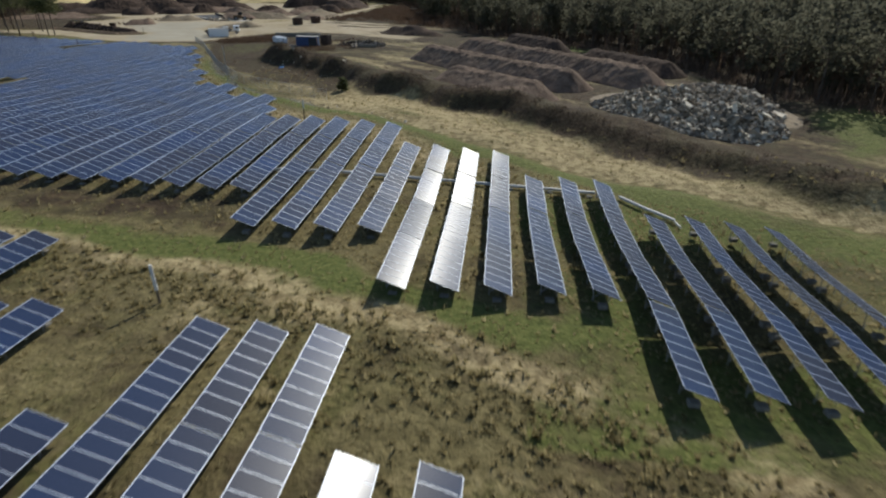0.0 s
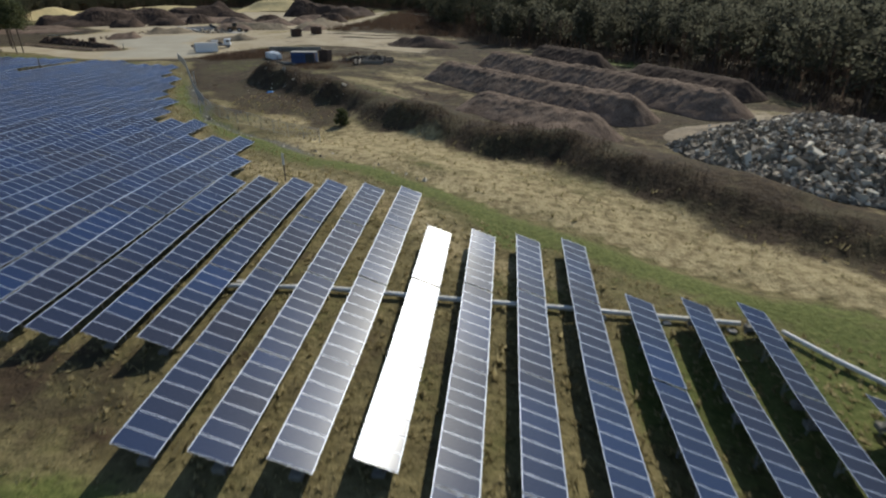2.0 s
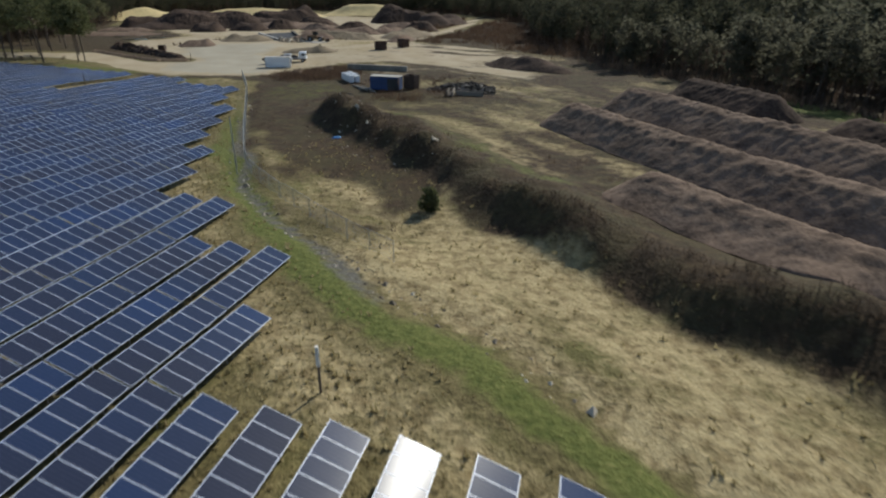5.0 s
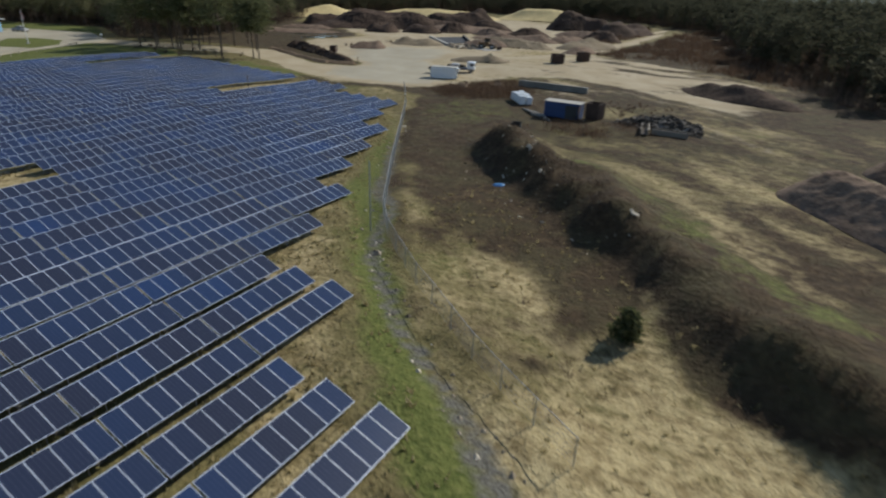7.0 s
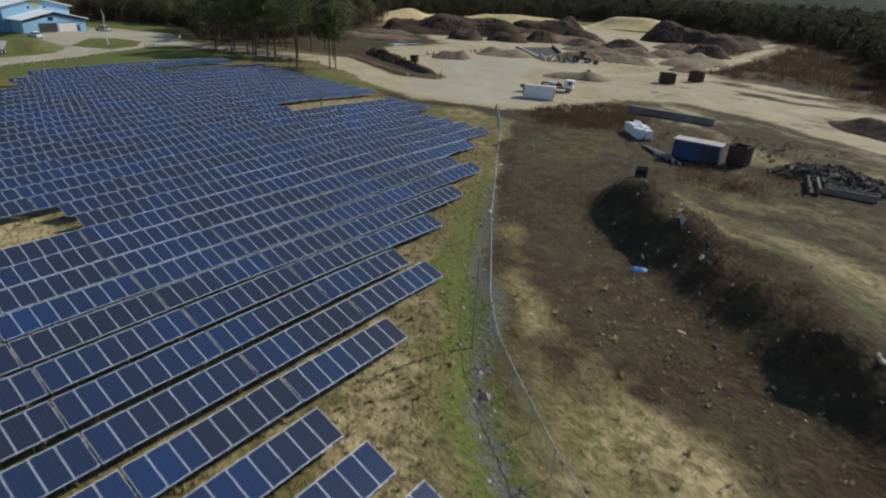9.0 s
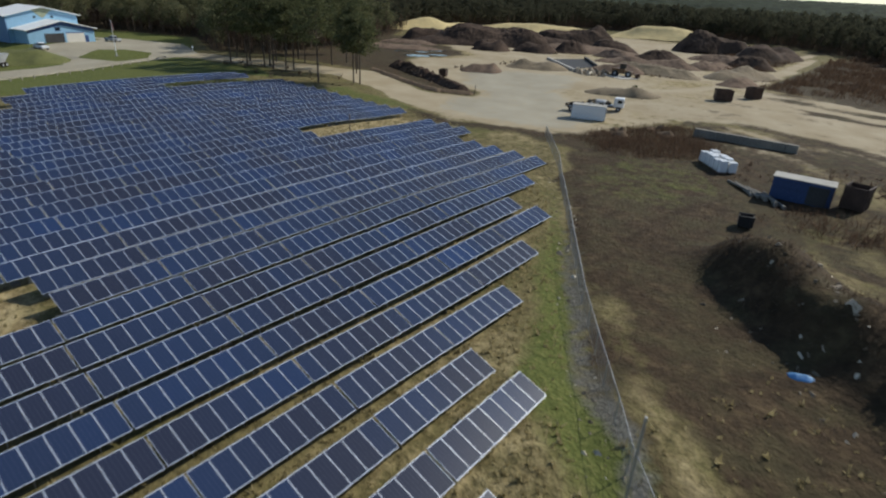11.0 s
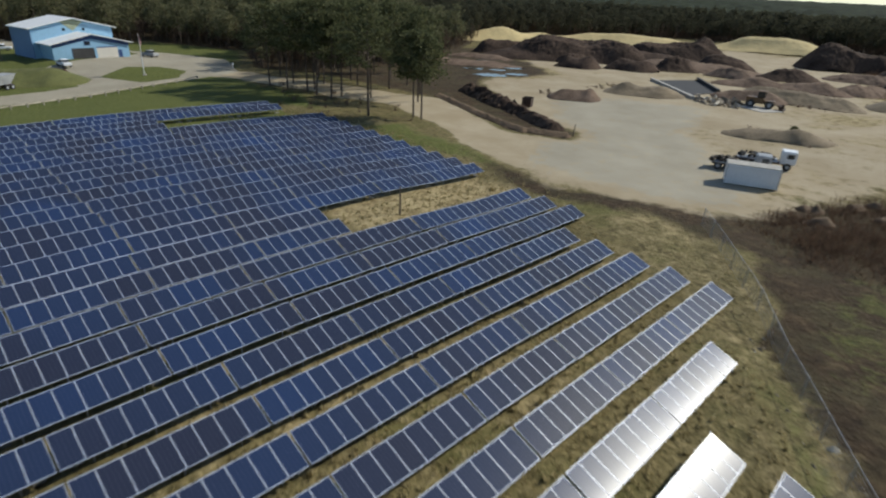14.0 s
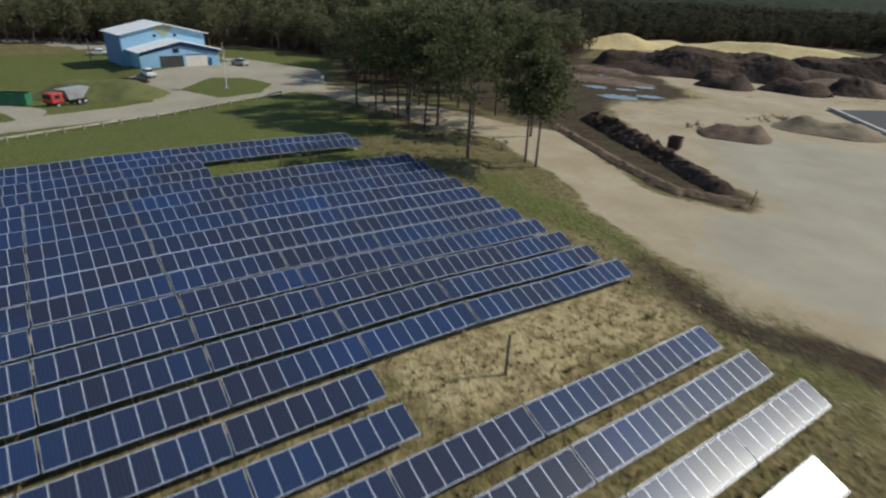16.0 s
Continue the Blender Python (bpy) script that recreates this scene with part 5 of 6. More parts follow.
def load_on(x, y, z, turn, seed, sx, sy, label, n=60, material=JUNK, size=0.5):
    rng = np.random.default_rng(seed)
    bm = fresh()
    for _ in range(n):
        u, v = rng.uniform(-sx, sx), rng.uniform(-sy, sy)
        q = pose(u, v, rng.uniform(0.05, 0.7) * (1 - 0.5 * abs(u) / sx), *rng.uniform(-40, 40, 3))
        d = Vector(rng.uniform(0.2, 1.0, 3)) * size
        d.x *= rng.uniform(1, 2.6)
        box(bm, -d / 2, d / 2, 0, q)
    me = bpy.data.meshes.new("scrap_load")
    bm.to_mesh(me)
    bm.free()
    me.materials.append(material)
    ob = new("scrap_load", me)
    ob.matrix_world = pose(x, y, z, 0, 0, turn)
    return tagged(ob, label, "scrap", kind="stuff")


flat_truck(-99.5, 194.5, 20, PAINT_GREY, "grey flatbed truck loaded with scrap beside the container")
load_on(-100.8, 194.0, ground_at(-99.5, 194.5) + 1.1, 20, 5, 2.3, 1.0, "mixed grey scrap piled on the flatbed", 60)
flat_truck(-98, 200, 18, PAINT_WHITE, "white-cabbed flatbed truck parked in the yard")
load_on(-99.2, 199.6, ground_at(-98, 200) + 1.1, 18, 6, 2.2, 0.9, "pale boards and scrap on a flatbed", 40)


def loader(x, y, turn):
    ob = thing("wheel_loader", x, y, turn, "rusty dark brown wheel loader with lowered bucket", "loader")
    part("rear_body", box(fresh(), (-3.2, -1.0, 0.9), (0.2, 1.0, 2.1), 0.12), PAINT_YELLOW, ob)
    cab = part("cab", box(fresh(), (-1.2, -0.8, 2.1), (0.3, 0.8, 3.3), 0.08), GLASS_DARK, ob)
    part("cab_roof", box(fresh(), (-1.3, -0.9, 3.3), (0.4, 0.9, 3.42), 0.03), PAINT_YELLOW, cab)
    part("front_frame", box(fresh(), (0.2, -0.6, 0.8), (2.2, 0.6, 1.6), 0.08), PAINT_YELLOW, ob)
    for s in (-1, 1):
        part("lift_arm", rod(fresh(), (1.0, s * 0.5, 1.6), (3.5, s * 0.5, 0.6), 0.14, sides=6), PAINT_YELLOW, ob)
    bm = fresh()
    box(bm, (3.3, -1.4, 0.05), (4.4, 1.4, 0.15))
    box(bm, (3.3, -1.4, 0.15), (3.42, 1.4, 1.1))
    for s in (-1.4, 1.3):
        box(bm, (3.42, s, 0.15), (4.1, s + 0.1, 0.9))
    part("bucket", bm, RUST, ob)
    wheel_set(ob, [(1.4, -1.0), (1.4, 1.0), (-2.2, -1.0), (-2.2, 1.0)], 0.8, 0.55)


loader(-114, 246.5, 10)


def open_dumpster(name, x, y, turn, long, wide, high, paint, label, group=""):
    """A roll-off bin: sloped ends, ribs, an open top."""
    ob = thing(name, x, y, turn, label, "dumpster", group)
    bm = fresh()
    t = 0.07
    box(bm, (-long / 2, -wide / 2, 0.15), (long / 2, wide / 2, 0.25))
    for s in (-1, 1):
        box(bm, (-long / 2, s * wide / 2 - t / 2, 0.25), (long / 2, s * wide / 2 + t / 2, high))
        box(bm, (s * long / 2 - t / 2, -wide / 2, 0.25), (s * long / 2 + t / 2, wide / 2, high))
    part("bin", bm, paint, ob)
    n = max(3, int(long / 0.8))
    for i in range(n):
        x0 = -long / 2 + (i + 0.5) * long / n
        for s in (-1, 1):
            part("rib", box(fresh(), (x0 - 0.05, s * (wide / 2 + 0.07) - 0.04, 0.2), (x0 + 0.05, s * (wide / 2 + 0.07) + 0.04, high - 0.05)), paint, ob)
    part("top_rail", box(box(fresh(), (-long / 2 - 0.08, wide / 2 - 0.06, high), (long / 2 + 0.08, wide / 2 + 0.08, high + 0.1)), (-long / 2 - 0.08, -wide / 2 - 0.08, high), (long / 2 + 0.08, -wide / 2 + 0.06, high + 0.1)), paint, ob)
    return ob


BINS = "rusty bins by the haul road"
open_dumpster("roll_off_bin", -83, 227.5, 30, 3.4, 2.3, 2.4, RUST, "dark rusty open steel bin on sand", BINS)
open_dumpster("roll_off_bin", -79, 237.5, 70, 3.2, 2.3, 2.5, RUST, "dark rusty open steel bin on sand, turned away", BINS)
open_dumpster("roll_off_bin", -52.2, 163.2, 80, 2.4, 2.2, 2.6, RUST, "tall rusty steel box beside the blue container")
open_dumpster("waste_bin", -144.4, 205.2, 20, 1.8, 1.6, 1.8, RUST, "dark steel bin at the berm")
open_dumpster("waste_bin", -60, 149.6, 15, 1.3, 1.2, 1.2, RUBBER, "small black bin standing in grass")


def beam_wall():
    ob = thing("concrete_wall", -69.5, 189.2, 2, "long low grey concrete block wall", "wall")
    for i in range(9):
        o = part("concrete_block", box(fresh(), (-7.6 + i * 1.7, -0.4, -0.1), (-7.6 + i * 1.7 + 1.66, 0.4, 1.25), 0.05), CONCRETE_OLD, ob)


beam_wall()


def blue_shed():
    ob = thing("storage_container", -57.3, 162.6, 3, "dark blue steel container with pale roof edge", "container")
    ribbed_box(ob, (-3.0, -1.2, 0.1), (3.0, 1.2, 2.6), 16, PAINT_BLUE_DARK)
    part("roof", box(fresh(), (-3.1, -1.3, 2.6), (3.1, 1.3, 2.7), 0.02), CONCRETE, ob, "pale roof")
    part("open_door", box(fresh(), (3.0, -2.2, 0.15), (3.06, -1.2, 2.5), 0.01), RUST, ob)
    # dark sheet on the front instead of a shaded opening
    part("door_gap_shade", box(fresh(), (0.6, -1.29, 0.2), (2.6, -1.25, 2.3)), INTERIOR_SHADE, ob)


blue_shed()


def block_stack(x, y, turn):
    ob = thing("bagged_pallets", x, y, turn, "two rows of white wrapped blocks strapped on pallets", "pallet stack")
    for i in range(5):
        for j in range(2):
            h = 1.7 if (2 * i + j) % 3 else 1.5
            x0, y0 = -3.2 + i * 1.28, -1.3 + j * 1.3
            b = part("wrapped_block", box(fresh(), (x0, y0, 0.16), (x0 + 1.06, y0 + 1.02, h), 0.07), PAINT_WHITE, ob)
            part("pallet", box(fresh(), (x0, y0, 0.0), (x0 + 1.1, y0 + 1.05, 0.15)), WOOD_POST, b, "wooden pallet")
            part("strap", box(fresh(), (x0 + 0.48, y0 - 0.012, 0.2), (x0 + 0.56, y0 + 1.032, h + 0.012)), PAINT_GREY, b, "grey packing strap")


block_stack(-68.3, 170.6, -50)


def loose_pipes():
    rng = np.random.default_rng(15)
    for i in range(9):
        x, y = -63.8 + i * 0.55, 163.0 - i * 0.35
        ob = thing("drain_pipe", x, y, -52 + rng.uniform(-14, 14), "grey drain pipe lying loose in grass", "pipe", "loose drain pipes")
        part("tube", rod(fresh(), (-2.4, 0, 0.18), (2.4, 0, 0.18 + rng.uniform(0, 0.25)), 0.16, sides=10), CONCRETE_OLD, ob)
        part("socket", rod(fresh(), (2.2, 0, 0.18), (2.55, 0, 0.2), 0.21, sides=10), CONCRETE_OLD, ob)


loose_pipes()
chunk_pile("scrap_heap", [(-49, 162), (-47, 168), (-42, 172), (-36, 168), (-35, 160), (-41, 159)], 0.95, 1700, 0.42, JUNK, "tangled heap of dark scrap and broken concrete", "scrap", 92, 0.4)
for x, y, a in ((-43, 158.6, 100), (-39.3, 158.2, 5)):
    o = thing("concrete_trough", x, y, a, "dark weathered concrete channel section", "concrete")
    bm = box(fresh(), (-2.6, -0.6, 0), (2.6, -0.4, 0.8), 0.03)
    box(bm, (-2.6, 0.4, 0), (2.6, 0.6, 0.8), 0.03)
    box(bm, (-2.6, -0.4, 0), (2.6, 0.4, 0.15), 0.0)
    part("channel", bm, JUNK, o)
chunk_pile("litter", [(-58, 126), (-48, 118), (-34, 112), (-32, 118), (-44, 130), (-54, 140), (-60, 138)], 0.15, 200, 0.28, RUBBLE, "scattered pale rubble and litter by the bank", "litter", 94, 0.4)
tarp = heap("blue_tarp", -51, 125.3, 15, 1.5, 0.9, 0.3, TARP_BLUE, "crumpled blue tarp among the rubble", "tarp", 0.3, 95, 0.4)


def slab(ob, name, ring, low, high, material, label=""):
    """A flat slab over a ring on the plan, under a thing."""
    bm, inv = fresh(), ob.matrix_world.inverted()
    pts = [inv @ Vector((x, y, ground_at(x, y))) for x, y in ring]
    top = [bm.verts.new(p + Vector((0, 0, high))) for p in pts]
    base = [bm.verts.new(p + Vector((0, 0, low))) for p in pts]
    bm.faces.new(top)
    bm.faces.new(base[::-1])
    for i in range(len(pts)):
        j = (i + 1) % len(pts)
        bm.faces.new((top[j], top[i], base[i], base[j]))
    bmesh.ops.recalc_face_normals(bm, faces=bm.faces)
    return part(name, bm, material, ob, label)


def bunker():
    ob = thing("concrete_bunker", -137, 257, 0, "open concrete storage bay with dark liner", "bunker")
    slab(ob, "liner", [(-148, 265), (-142, 279), (-128, 258), (-130, 246)], -0.2, 0.14, RUBBER, "dark liner sheet")
    slab(ob, "back_wall", [(-142, 279), (-141.4, 279.3), (-127.4, 258.3), (-128, 258)], -0.2, 0.9, RUBBER, "black lined wall")
    slab(ob, "kerb", [(-148.5, 264.6), (-148, 265.2), (-126.8, 242.8), (-127.4, 242.2)], -0.2, 0.7, CONCRETE, "pale concrete kerb")
    slab(ob, "apron", [(-127, 246.5), (-121, 250), (-109, 245), (-112, 240.5)], -0.2, 0.10, CONCRETE, "pale concrete apron")


bunker()
chunk_pile("pale_debris", [(-128, 243), (-124, 250), (-116, 247), (-117, 240), (-124, 238)], 0.7, 150, 0.9, RUBBLE, "pale broken boards and rubble beside the bunker", "debris", 96, 0.3)
mound_brush = scatter([(-86, 168), (-78, 167), (-70, 176), (-70, 184), (-78, 186), (-84, 178)], 0.9, 151, lambda x, y, r: r.uniform(0, 1, x.size) < 0.5 + 0.4 * rough_field(x, y, 4, 152))
blades("mound_brush", mound_brush, 1.15, 0.07, 36, 0.8, RUSSET, "thick reddish-brown leafless brush beside the block wall", "shrubs", 153, 0.8)
for i, (x, y, a, w) in enumerate(((-88, 183.5, 20, 3.0), (-84.7, 188.7, 60, 2.6), (-80.7, 185.7, 10, 3.4), (-86, 179, 40, 3.2), (-83.3, 191, 0, 2.4))):
    heap("soil_clod", x, y, a, w, w * 0.7, 0.7, SOIL_RED, "small dumped heap of dark reddish soil on the sand", "pile", 0.3, 160 + i, 0.6, "dumped soil heaps at the yard's edge")
edge_brush = scatter([(-92, 172), (-84, 170), (-76, 180), (-78, 194), (-84, 196), (-88, 184)], 0.9, 98, lambda x, y, r: r.uniform(0, 1, x.size) < 0.7)
blades("yard_edge_brush", edge_brush, 0.8, 0.06, 34, 0.9, RUSSET, "reddish-brown leafless brush at the yard's edge", "shrubs", 99, 0.9)
heap_scrub = np.concatenate([scatter([(x - a, y - a * 0.6), (x + a, y - a * 0.6), (x + a, y + a * 0.6), (x - a, y + a * 0.6)], 1.3, 100 + i, lambda x, y, r: r.uniform(0, 1, x.size) < 0.5) + (0, 0, 0.4)
                             for i, (x, y, a) in enumerate(((-147, 223, 6), (-143, 241, 8), (-102, 219, 7), (-112, 262, 12), (-122, 285, 14), (-92, 282, 9), (-57, 172, 9), (-50, 178, 8)))])
blades("heap_scrub", heap_scrub, 0.55, 0.07, 18, 0.9, TWIGS, "dry weeds and twigs on the soil heaps", "shrubs", 108)
far_brush = np.concatenate([scatter(ring, 1.7, 130, lambda x, y, r: r.uniform(0, 1, x.size) < np.where(away(x, y, HAUL) < 4.5, 0, 0.45 + 0.5 * rough_field(x, y, 12, 85))) for ring in (SCRUB, SCRUB_FAR)])
blades("haul_road_brush", far_brush, 1.5, 0.16, 22, 0.75, RUSSET, "dense dark brown leafless brush beside the haul road", "shrubs", 131, 0.6)
shed_brush = scatter([(-62, 150), (-50, 150), (-40, 156), (-46, 162), (-56, 160)], 1.1, 132, lambda x, y, r: r.uniform(0, 1, x.size) < 0.55)
blades("russet_brush", shed_brush, 0.8, 0.06, 26, 0.8, RUSSET, "reddish-brown leafless brush before the container", "shrubs", 133, 0.8)
for i, (x, y, turn, long, wide, high, material) in enumerate(((-206, 286, 20, 16, 11, 3.2, MULCH), (-189, 288, 70, 13, 11, 3.8, MULCH_DARK), (-158, 300, 40, 16, 12, 3.6, MULCH_DARK), (-140, 300, 0, 18, 10, 2.4, MULCH),
                                                              (-128, 312, 30, 20, 12, 3.0, MULCH_DARK), (-106, 300, 70, 22, 12, 2.8, MULCH), (-98, 318, 20, 18, 12, 3.4, MULCH_DARK), (-112, 335, 10, 26, 12, 3.0, MULCH),
                                                              (-214, 268, 15, 26, 9, 1.4, MULCH), (-88, 262, 80, 16, 9, 1.8, MULCH), (-120, 256, 15, 18, 9, 1.8, MULCH))):
    heap("mulch_mound" if material is MULCH_DARK else "soil_mound", x, y, turn, long, wide, high, material, "dark mulch mound with slumped sides" if material is MULCH_DARK else "brown soil mound with dry weeds", "pile", 0.3, 140 + i, 0.12, PILES, "", 0.3)


# ---- depot building, drive and lawn ----
def prism(bm, x0, x1, y0, y1, z0, eave, peak):
    """A gabled body: the gable faces +x, the ridge runs along x."""
    ym = (y0 + y1) / 2
    v = [bm.verts.new(p) for p in ((x0, y0, z0), (x0, y1, z0), (x0, y1, eave), (x0, ym, peak), (x0, y0, eave), (x1, y0, z0), (x1, y1, z0), (x1, y1, eave), (x1, ym, peak), (x1, y0, eave))]
    for f in ((4, 3, 2, 1, 0), (5, 6, 7, 8, 9), (0, 1, 6, 5), (1, 2, 7, 6), (2, 3, 8, 7), (3, 4, 9, 8), (4, 0, 5, 9)):
        bm.faces.new([v[i] for i in f])
    return bm


def gable_roof(bm, x0, x1, y0, y1, eave, peak, over=0.9, thick=0.22):
    ym, s = (y0 + y1) / 2, (peak - eave) / ((y1 - y0) / 2)
    for sign, ye in ((-1, y0 - over), (1, y1 + over)):
        ze = eave - s * over
        lo = [(x0 - 0.3, ye, ze), (x1 + over, ye, ze), (x1 + over, ym, peak), (x0 - 0.3, ym, peak)]
        v = [bm.verts.new((a, b, c + 0.03)) for a, b, c in lo] + [bm.verts.new((a, b, c + 0.03 + thick)) for a, b, c in lo]
        for f in ((0, 1, 2, 3), (7, 6, 5, 4), (0, 4, 5, 1), (1, 5, 6, 2), (2, 6, 7, 3), (3, 7, 4, 0)):
            bm.faces.new([v[i] for i in f])
    return bm


def depot():
    # origin at the foot of the front wall's corner; +x out of the front, +y along it
    ob = new("depot_building")
    ob.matrix_world = pose(-251.8, 148.4, min(ground_at(-251, 149), ground_at(-256, 167)) - 0.1, 0, 0, 10)
    tagged(ob, "pale blue clad depot with white gabled roofs and garage doors", "building")
    W, E, P = 19.4, 4.0, 6.2
    main = part("main_hall", prism(fresh(), -19, -7, -1.4, 19.0, 0, 7.4, 9.7), PAINT_BLUE, ob)
    # sheet over the side wall with the wall's shade in its colour
    part("hall_side_shade", box(fresh(), (-19.1, -1.62, 0.0), (-6.9, -1.43, 7.1)), PAINT_SIDE_SHADE, main, "pale blue side cladding, painted deeper for its shade")
    part("hall_roof", gable_roof(fresh(), -19, -7, -1.4, 19.0, 7.4, 9.7), ROOF_WHITE, ob, "white metal roof")
    front = part("front_hall", prism(fresh(), -7, 0, 0, W, 0, E, P), PAINT_BLUE, ob)
    part("front_roof", gable_roof(fresh(), -7, 0, 0, W, E, P), ROOF_WHITE, ob, "white metal roof")
    ym = W / 2
    for sign in (-1, 1):
        bm = fresh()
        y_out = ym + sign * ym
        pts = [(0.06, ym, P - 0.05), (0.06, y_out, E - 0.05), (0.06, y_out, E - 0.9), (0.06, ym, P - 1.1)]
        v = [bm.verts.new(p) for p in pts + [(0.004, b, c) for _, b, c in pts]]
        for f in ((0, 1, 2, 3), (7, 6, 5, 4), (0, 4, 5, 1), (1, 5, 6, 2), (2, 6, 7, 3), (3, 7, 4, 0)):
            bm.faces.new([v[i] for i in f])
        part("gable_trim", bm, PAINT_NAVY, front, "navy band under the eaves")
    d = part("roller_door", box(fresh(), (0.0, 10.7, 0), (0.1, 16.2, 2.8), 0.02), GARAGE_DOOR, ob, "closed cream roller door")
    for i in range(7):
        part("slat", box(fresh(), (0.1, 10.75, 0.06 + i * 0.39), (0.13, 16.15, 0.06 + i * 0.39 + 0.34)), GARAGE_DOOR, d)
    # no room behind: the bay's shade is a dark sheet on the wall
    part("open_bay_shade", box(fresh(), (0.02, 4.6, 0), (0.09, 10.1, 2.9)), INTERIOR_SHADE, ob, "dark sheet for the shade inside the open garage bay")
    part("door_frame", box(fresh(), (0.0, 10.1, 0), (0.2, 10.7, 3.0), 0.02), PAINT_BLUE, ob)
    part("lintel", box(fresh(), (0.0, 10.7, 2.8), (0.14, 16.2, 3.05), 0.02), PAINT_NAVY, ob)
    part("side_door", box(fresh(), (0.0, 16.4, 0), (0.12, 17.4, 2.1), 0.02), PAINT_NAVY, ob)
    w = part("vent_window", box(fresh(), (0.07, 8.0, 3.7), (0.14, 9.2, 4.5), 0.02), GLASS_DARK, ob)
    part("frame", box(fresh(), (0.06, 7.85, 3.55), (0.09, 9.35, 4.65)), PAINT_NAVY, w)
    bm = fresh()
    v = [bm.verts.new((x, y, z)) for x in (-6.99, -6.94) for y, z in ((5.8, 8.9), (8.8, 9.55), (11.6, 9.0), (8.8, 6.6))]
    for f in ((3, 2, 1, 0), (4, 5, 6, 7), (0, 1, 5, 4), (1, 2, 6, 5), (2, 3, 7, 6), (3, 0, 4, 7)):
        bm.faces.new([v[i] for i in f])
    part("gable_emblem", bm, mat("ochre_emblem", (0.30, 0.33, 0.22), 0.7), ob, "faded ochre shape on the gable")
    for y in (6.5, 11.5):
        part("upper_window", box(fresh(), (-6.99, y - 0.35, 6.7), (-6.93, y + 0.35, 7.3), 0.01), GLASS_DARK, ob)


depot()


def pickup(x, y, turn, paint, label):
    ob = thing("pickup_truck", x, y, turn, label, "truck")
    part("body", box(fresh(), (-2.7, -0.95, 0.45), (2.7, 0.95, 1.1), 0.12), paint, ob)
    cab = part("cab", box(fresh(), (-0.6, -0.85, 1.1), (1.2, 0.85, 1.85), 0.2), paint, ob)
    part("windows", box(fresh(), (-0.55, -0.87, 1.25), (1.12, 0.87, 1.68), 0.08), GLASS_DARK, cab)
    part("windscreen", box(fresh(), (1.12, -0.72, 1.2), (1.24, 0.72, 1.72), 0.03), GLASS_DARK, cab)
    part("load_bed", box(fresh(), (-2.55, -0.8, 1.1), (-0.75, 0.8, 1.14)), RUBBER, ob)
    wheel_set(ob, [(1.75, -0.85), (1.75, 0.85), (-1.75, -0.85), (-1.75, 0.85)], 0.38, 0.26)


pickup(-243.5, 148.5, 5, PAINT_WHITE, "white pickup truck parked by the open bay")
pickup(-254.5, 172.5, 20, PAINT_GREY, "grey pickup truck beside the depot")
pickup(-287, 143, 75, PAINT_WHITE, "white car parked beyond the lawn")


def dump_truck(x, y, turn):
    ob = thing("dump_truck", x, y, turn, "red dump truck with a pale grey tipping body", "truck")
    part("chassis", box(fresh(), (-3.8, -0.5, 0.7), (3.6, 0.5, 1.0), 0.03), RUST, ob)
    c = part("cab", box(fresh(), (1.4, -1.15, 0.9), (3.9, 1.15, 2.7), 0.18), PAINT_RED, ob)
    part("windscreen", box(fresh(), (3.84, -0.95, 1.75), (3.93, 0.95, 2.45), 0.03), GLASS_DARK, c)
    for s in (-1, 1):
        part("side_window", box(fresh(), (2.2, s * 1.15 - 0.02, 1.7), (3.3, s * 1.15 + 0.02, 2.4), 0.02), GLASS_DARK, c)
    bm = fresh()
    v = [bm.verts.new(p) for p in ((-2.8, -0.9, 1.1), (0.2, -0.9, 1.1), (0.2, 0.9, 1.1), (-2.8, 0.9, 1.1), (-4.2, -1.3, 3.0), (1.2, -1.3, 3.0), (1.2, 1.3, 3.0), (-4.2, 1.3, 3.0))]
    for f in ((3, 2, 1, 0), (4, 5, 6, 7), (0, 1, 5, 4), (1, 2, 6, 5), (2, 3, 7, 6), (3, 0, 4, 7)):
        bm.faces.new([v[i] for i in f])
    part("tipping_body", bm, PAINT_GREY, ob, "pale grey hopper")
    wheel_set(ob, [(2.8, -1.0), (2.8, 1.0), (-1.6, -1.0), (-1.6, 1.0), (-2.9, -1.0), (-2.9, 1.0)], 0.52, 0.32)


dump_truck(-221.5, 131.0, -52)
open_dumpster("roll_off_bin", -226.5, 122.5, 65, 6.0, 2.4, 2.2, PAINT_GREEN, "green open roll-off bin beside the drive")


def flagpole():
    ob = thing("flagpole", -226, 161, 0, "tall white flagpole with a hanging flag on a grass island", "flagpole")
    part("pole", rod(fresh(), (0, 0, -0.1), (0, 0, 9.4), 0.11, 0.06, 10), PAINT_WHITE, ob)
    part("finial", bmesh_ball(0.13, (0, 0, 9.5)), PAINT_YELLOW, ob)
    part("base", rod(fresh(), (0, 0, 0), (0, 0, 0.25), 0.5, 0.45, 14), CONCRETE, ob)
    n, bm = 7, fresh()
    cols = [[bm.verts.new((0.08 + 0.16 * i, 0.1 * math.sin(i * 1.9), 8.9 - j * 0.5 - 0.16 * i)) for i in range(n)] for j in range(4)]
    for a, b in zip(cols, cols[1:]):
        for i in range(n - 1):
            bm.faces.new((a[i], a[i + 1], b[i + 1], b[i]))
    f = part("flag", bm, FLAG, ob, "red and white hanging flag")
    f.modifiers.new("thick", "SOLIDIFY").thickness = 0.02


def bmesh_ball(r, p):
    bm = fresh()
    bmesh.ops.create_uvsphere(bm, u_segments=10, v_segments=6, radius=r, matrix=Matrix.Translation(p))
    return bm


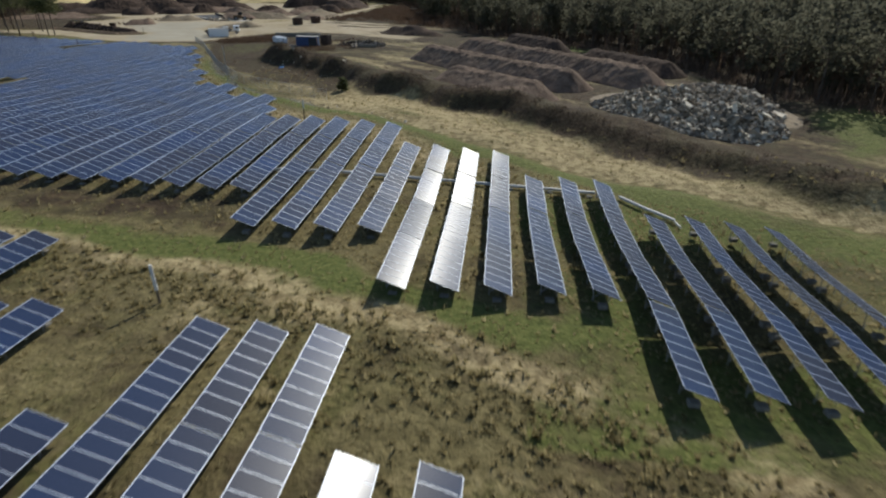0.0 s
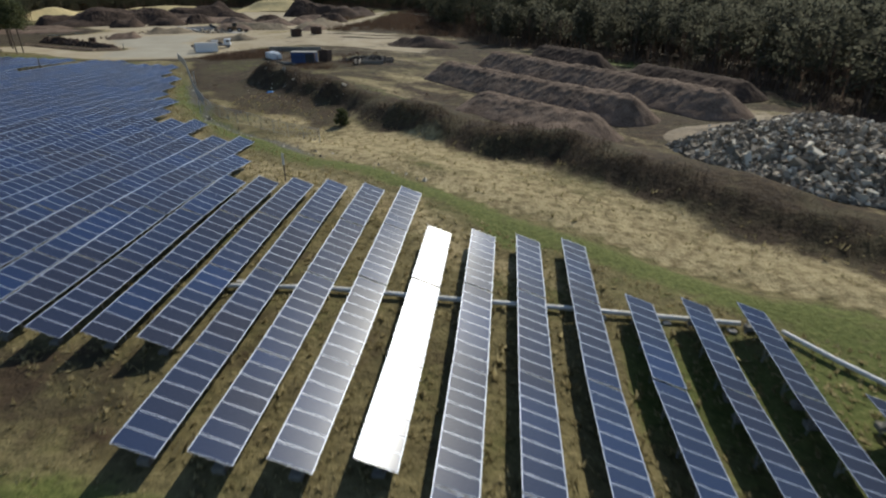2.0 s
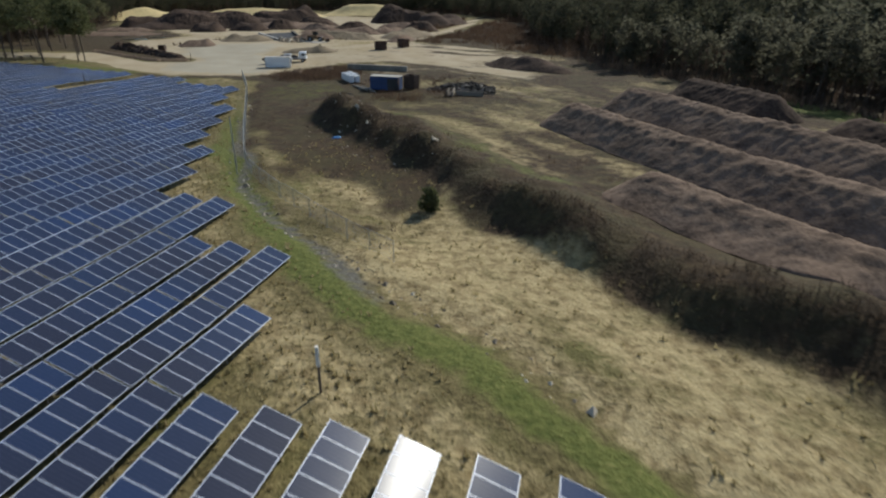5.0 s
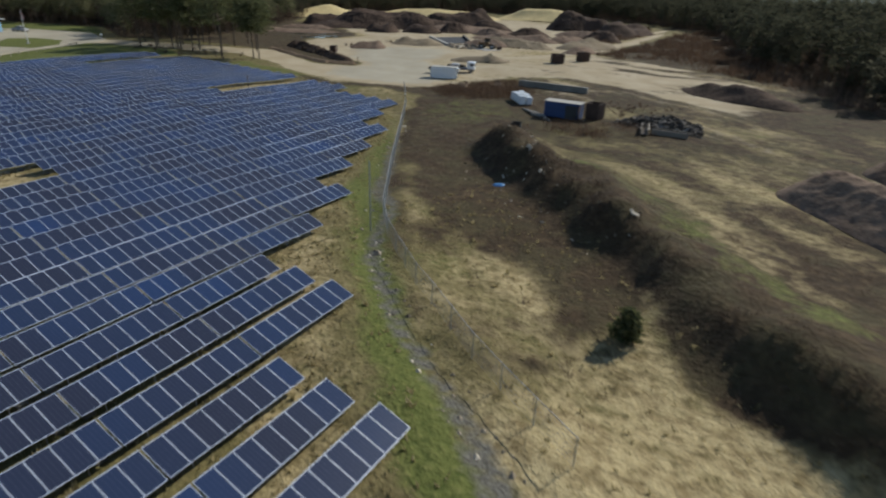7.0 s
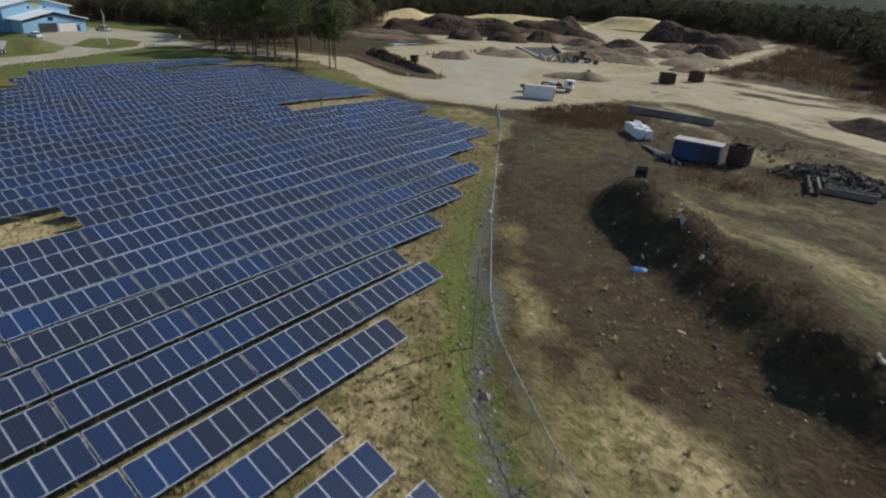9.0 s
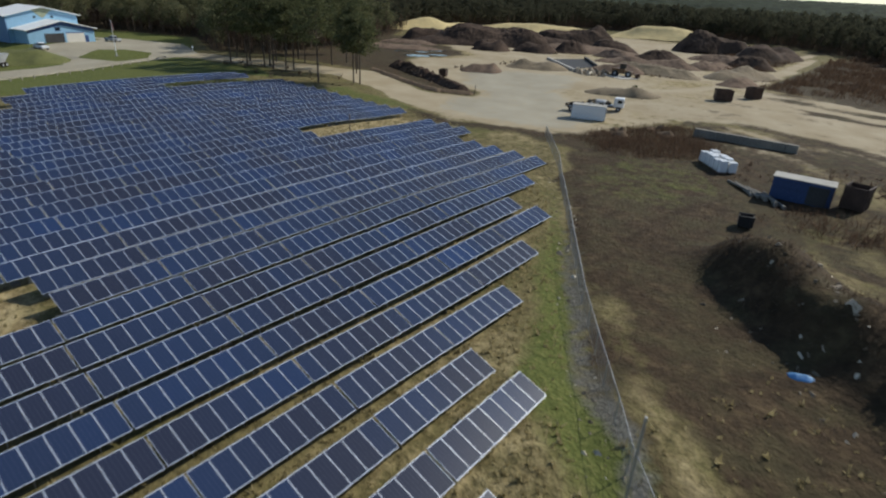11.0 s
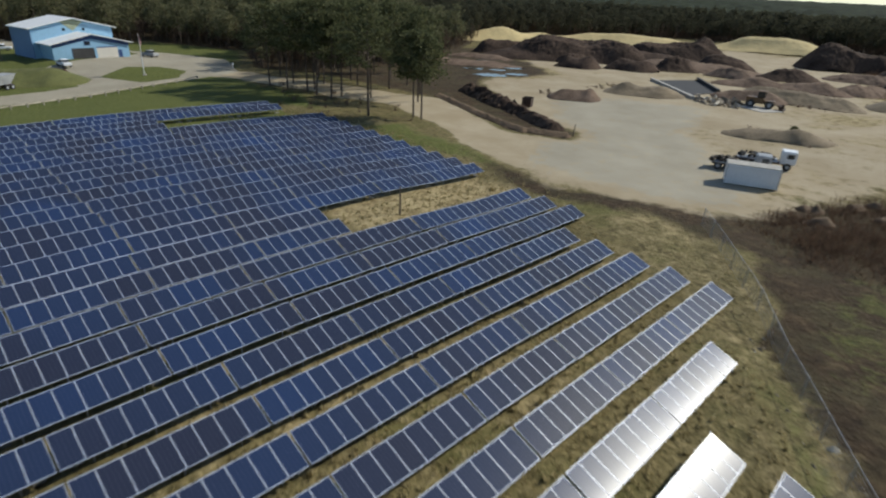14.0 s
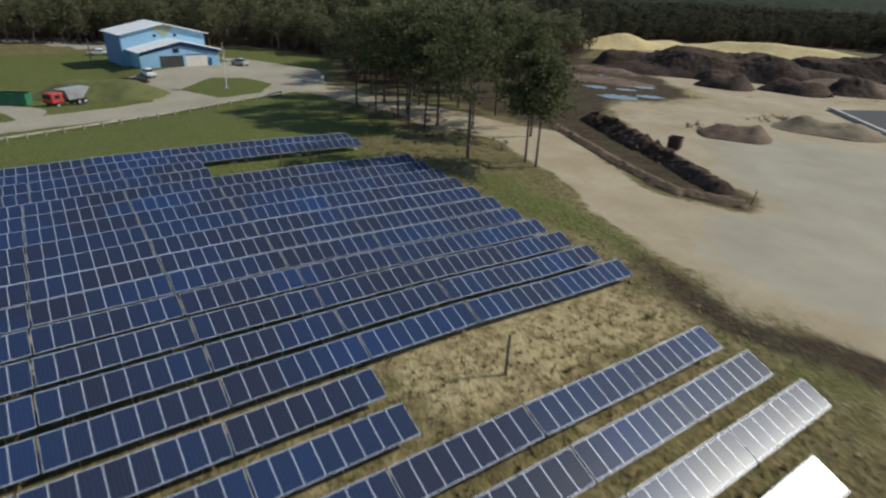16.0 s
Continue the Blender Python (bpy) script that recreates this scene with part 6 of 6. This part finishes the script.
FLAG = mat("flag_cloth", (0.55, 0.30, 0.30), 0.8, 0, 3, 0.3, 0.1)
flagpole()


def guard_rail(pts):
    ob = thing("guard_rail", pts[0][0], pts[0][1], 0, "low timber guard rail on short posts along the drive", "guard rail")
    inv = ob.matrix_world.inverted()
    line = []
    for (ax, ay), (bx, by) in zip(pts, pts[1:]):
        n = max(1, round(math.hypot(bx - ax, by - ay) / 3.0))
        line += [(ax + (bx - ax) * i / n, ay + (by - ay) * i / n) for i in range(n)]
    line.append(pts[-1])
    places = [inv @ Vector((x, y, ground_at(x, y))) for x, y in line]
    first = part("post", box(fresh(), (-0.11, -0.11, -0.2), (0.11, 0.11, 0.72), 0.02), GUARD_RAIL, ob)
    first.location = places[0]
    for p in places[1:]:
        o = new("post", first.data)
        o.parent, o.location = ob, p
    for a, b in zip(places, places[1:]):
        d = (b - a)
        q = Matrix.Translation((a + b) / 2 + Vector((0, 0, 0.55))) @ d.to_track_quat("X", "Z").to_matrix().to_4x4()
        part("rail", box(fresh(), (-d.length / 2, 0.12, -0.13), (d.length / 2, 0.20, 0.13), 0, q), GUARD_RAIL, ob)


guard_rail([(-189, 112), (-193, 122), (-196, 129), (-200, 137), (-204, 146), (-209, 157), (-214.5, 169)])
heap("grass_bank", -231, 137.5, 62, 26, 14, 3.4, mat("lawn_bank", (0.125, 0.130, 0.040), 0.95, 0, 1.2, 0.35, 0.5), "rounded grass bank beside the depot", "bank", 0.4, 120, 0.03, "", "structure")
o = thing("hydrant_sign", -226, 183.5, 0, "small white marker post at the roadside", "sign")
part("post", rod(fresh(), (0, 0, -0.1), (0, 0, 0.9), 0.06), PAINT_WHITE, o)
part("plate", box(fresh(), (-0.05, -0.3, 0.8), (0.03, 0.3, 1.5), 0.02), PAINT_WHITE, o)
ridge_between("timber_edge", (-243.5, 143), (-238.5, 147.5), 1.2, 0.7, RUST, "dark kerb logs along the bank", 121, rough=0.2)
utility_post(-262, 139, 7.0, 0.13, WOOD_POST, "dark wooden utility pole by the depot")
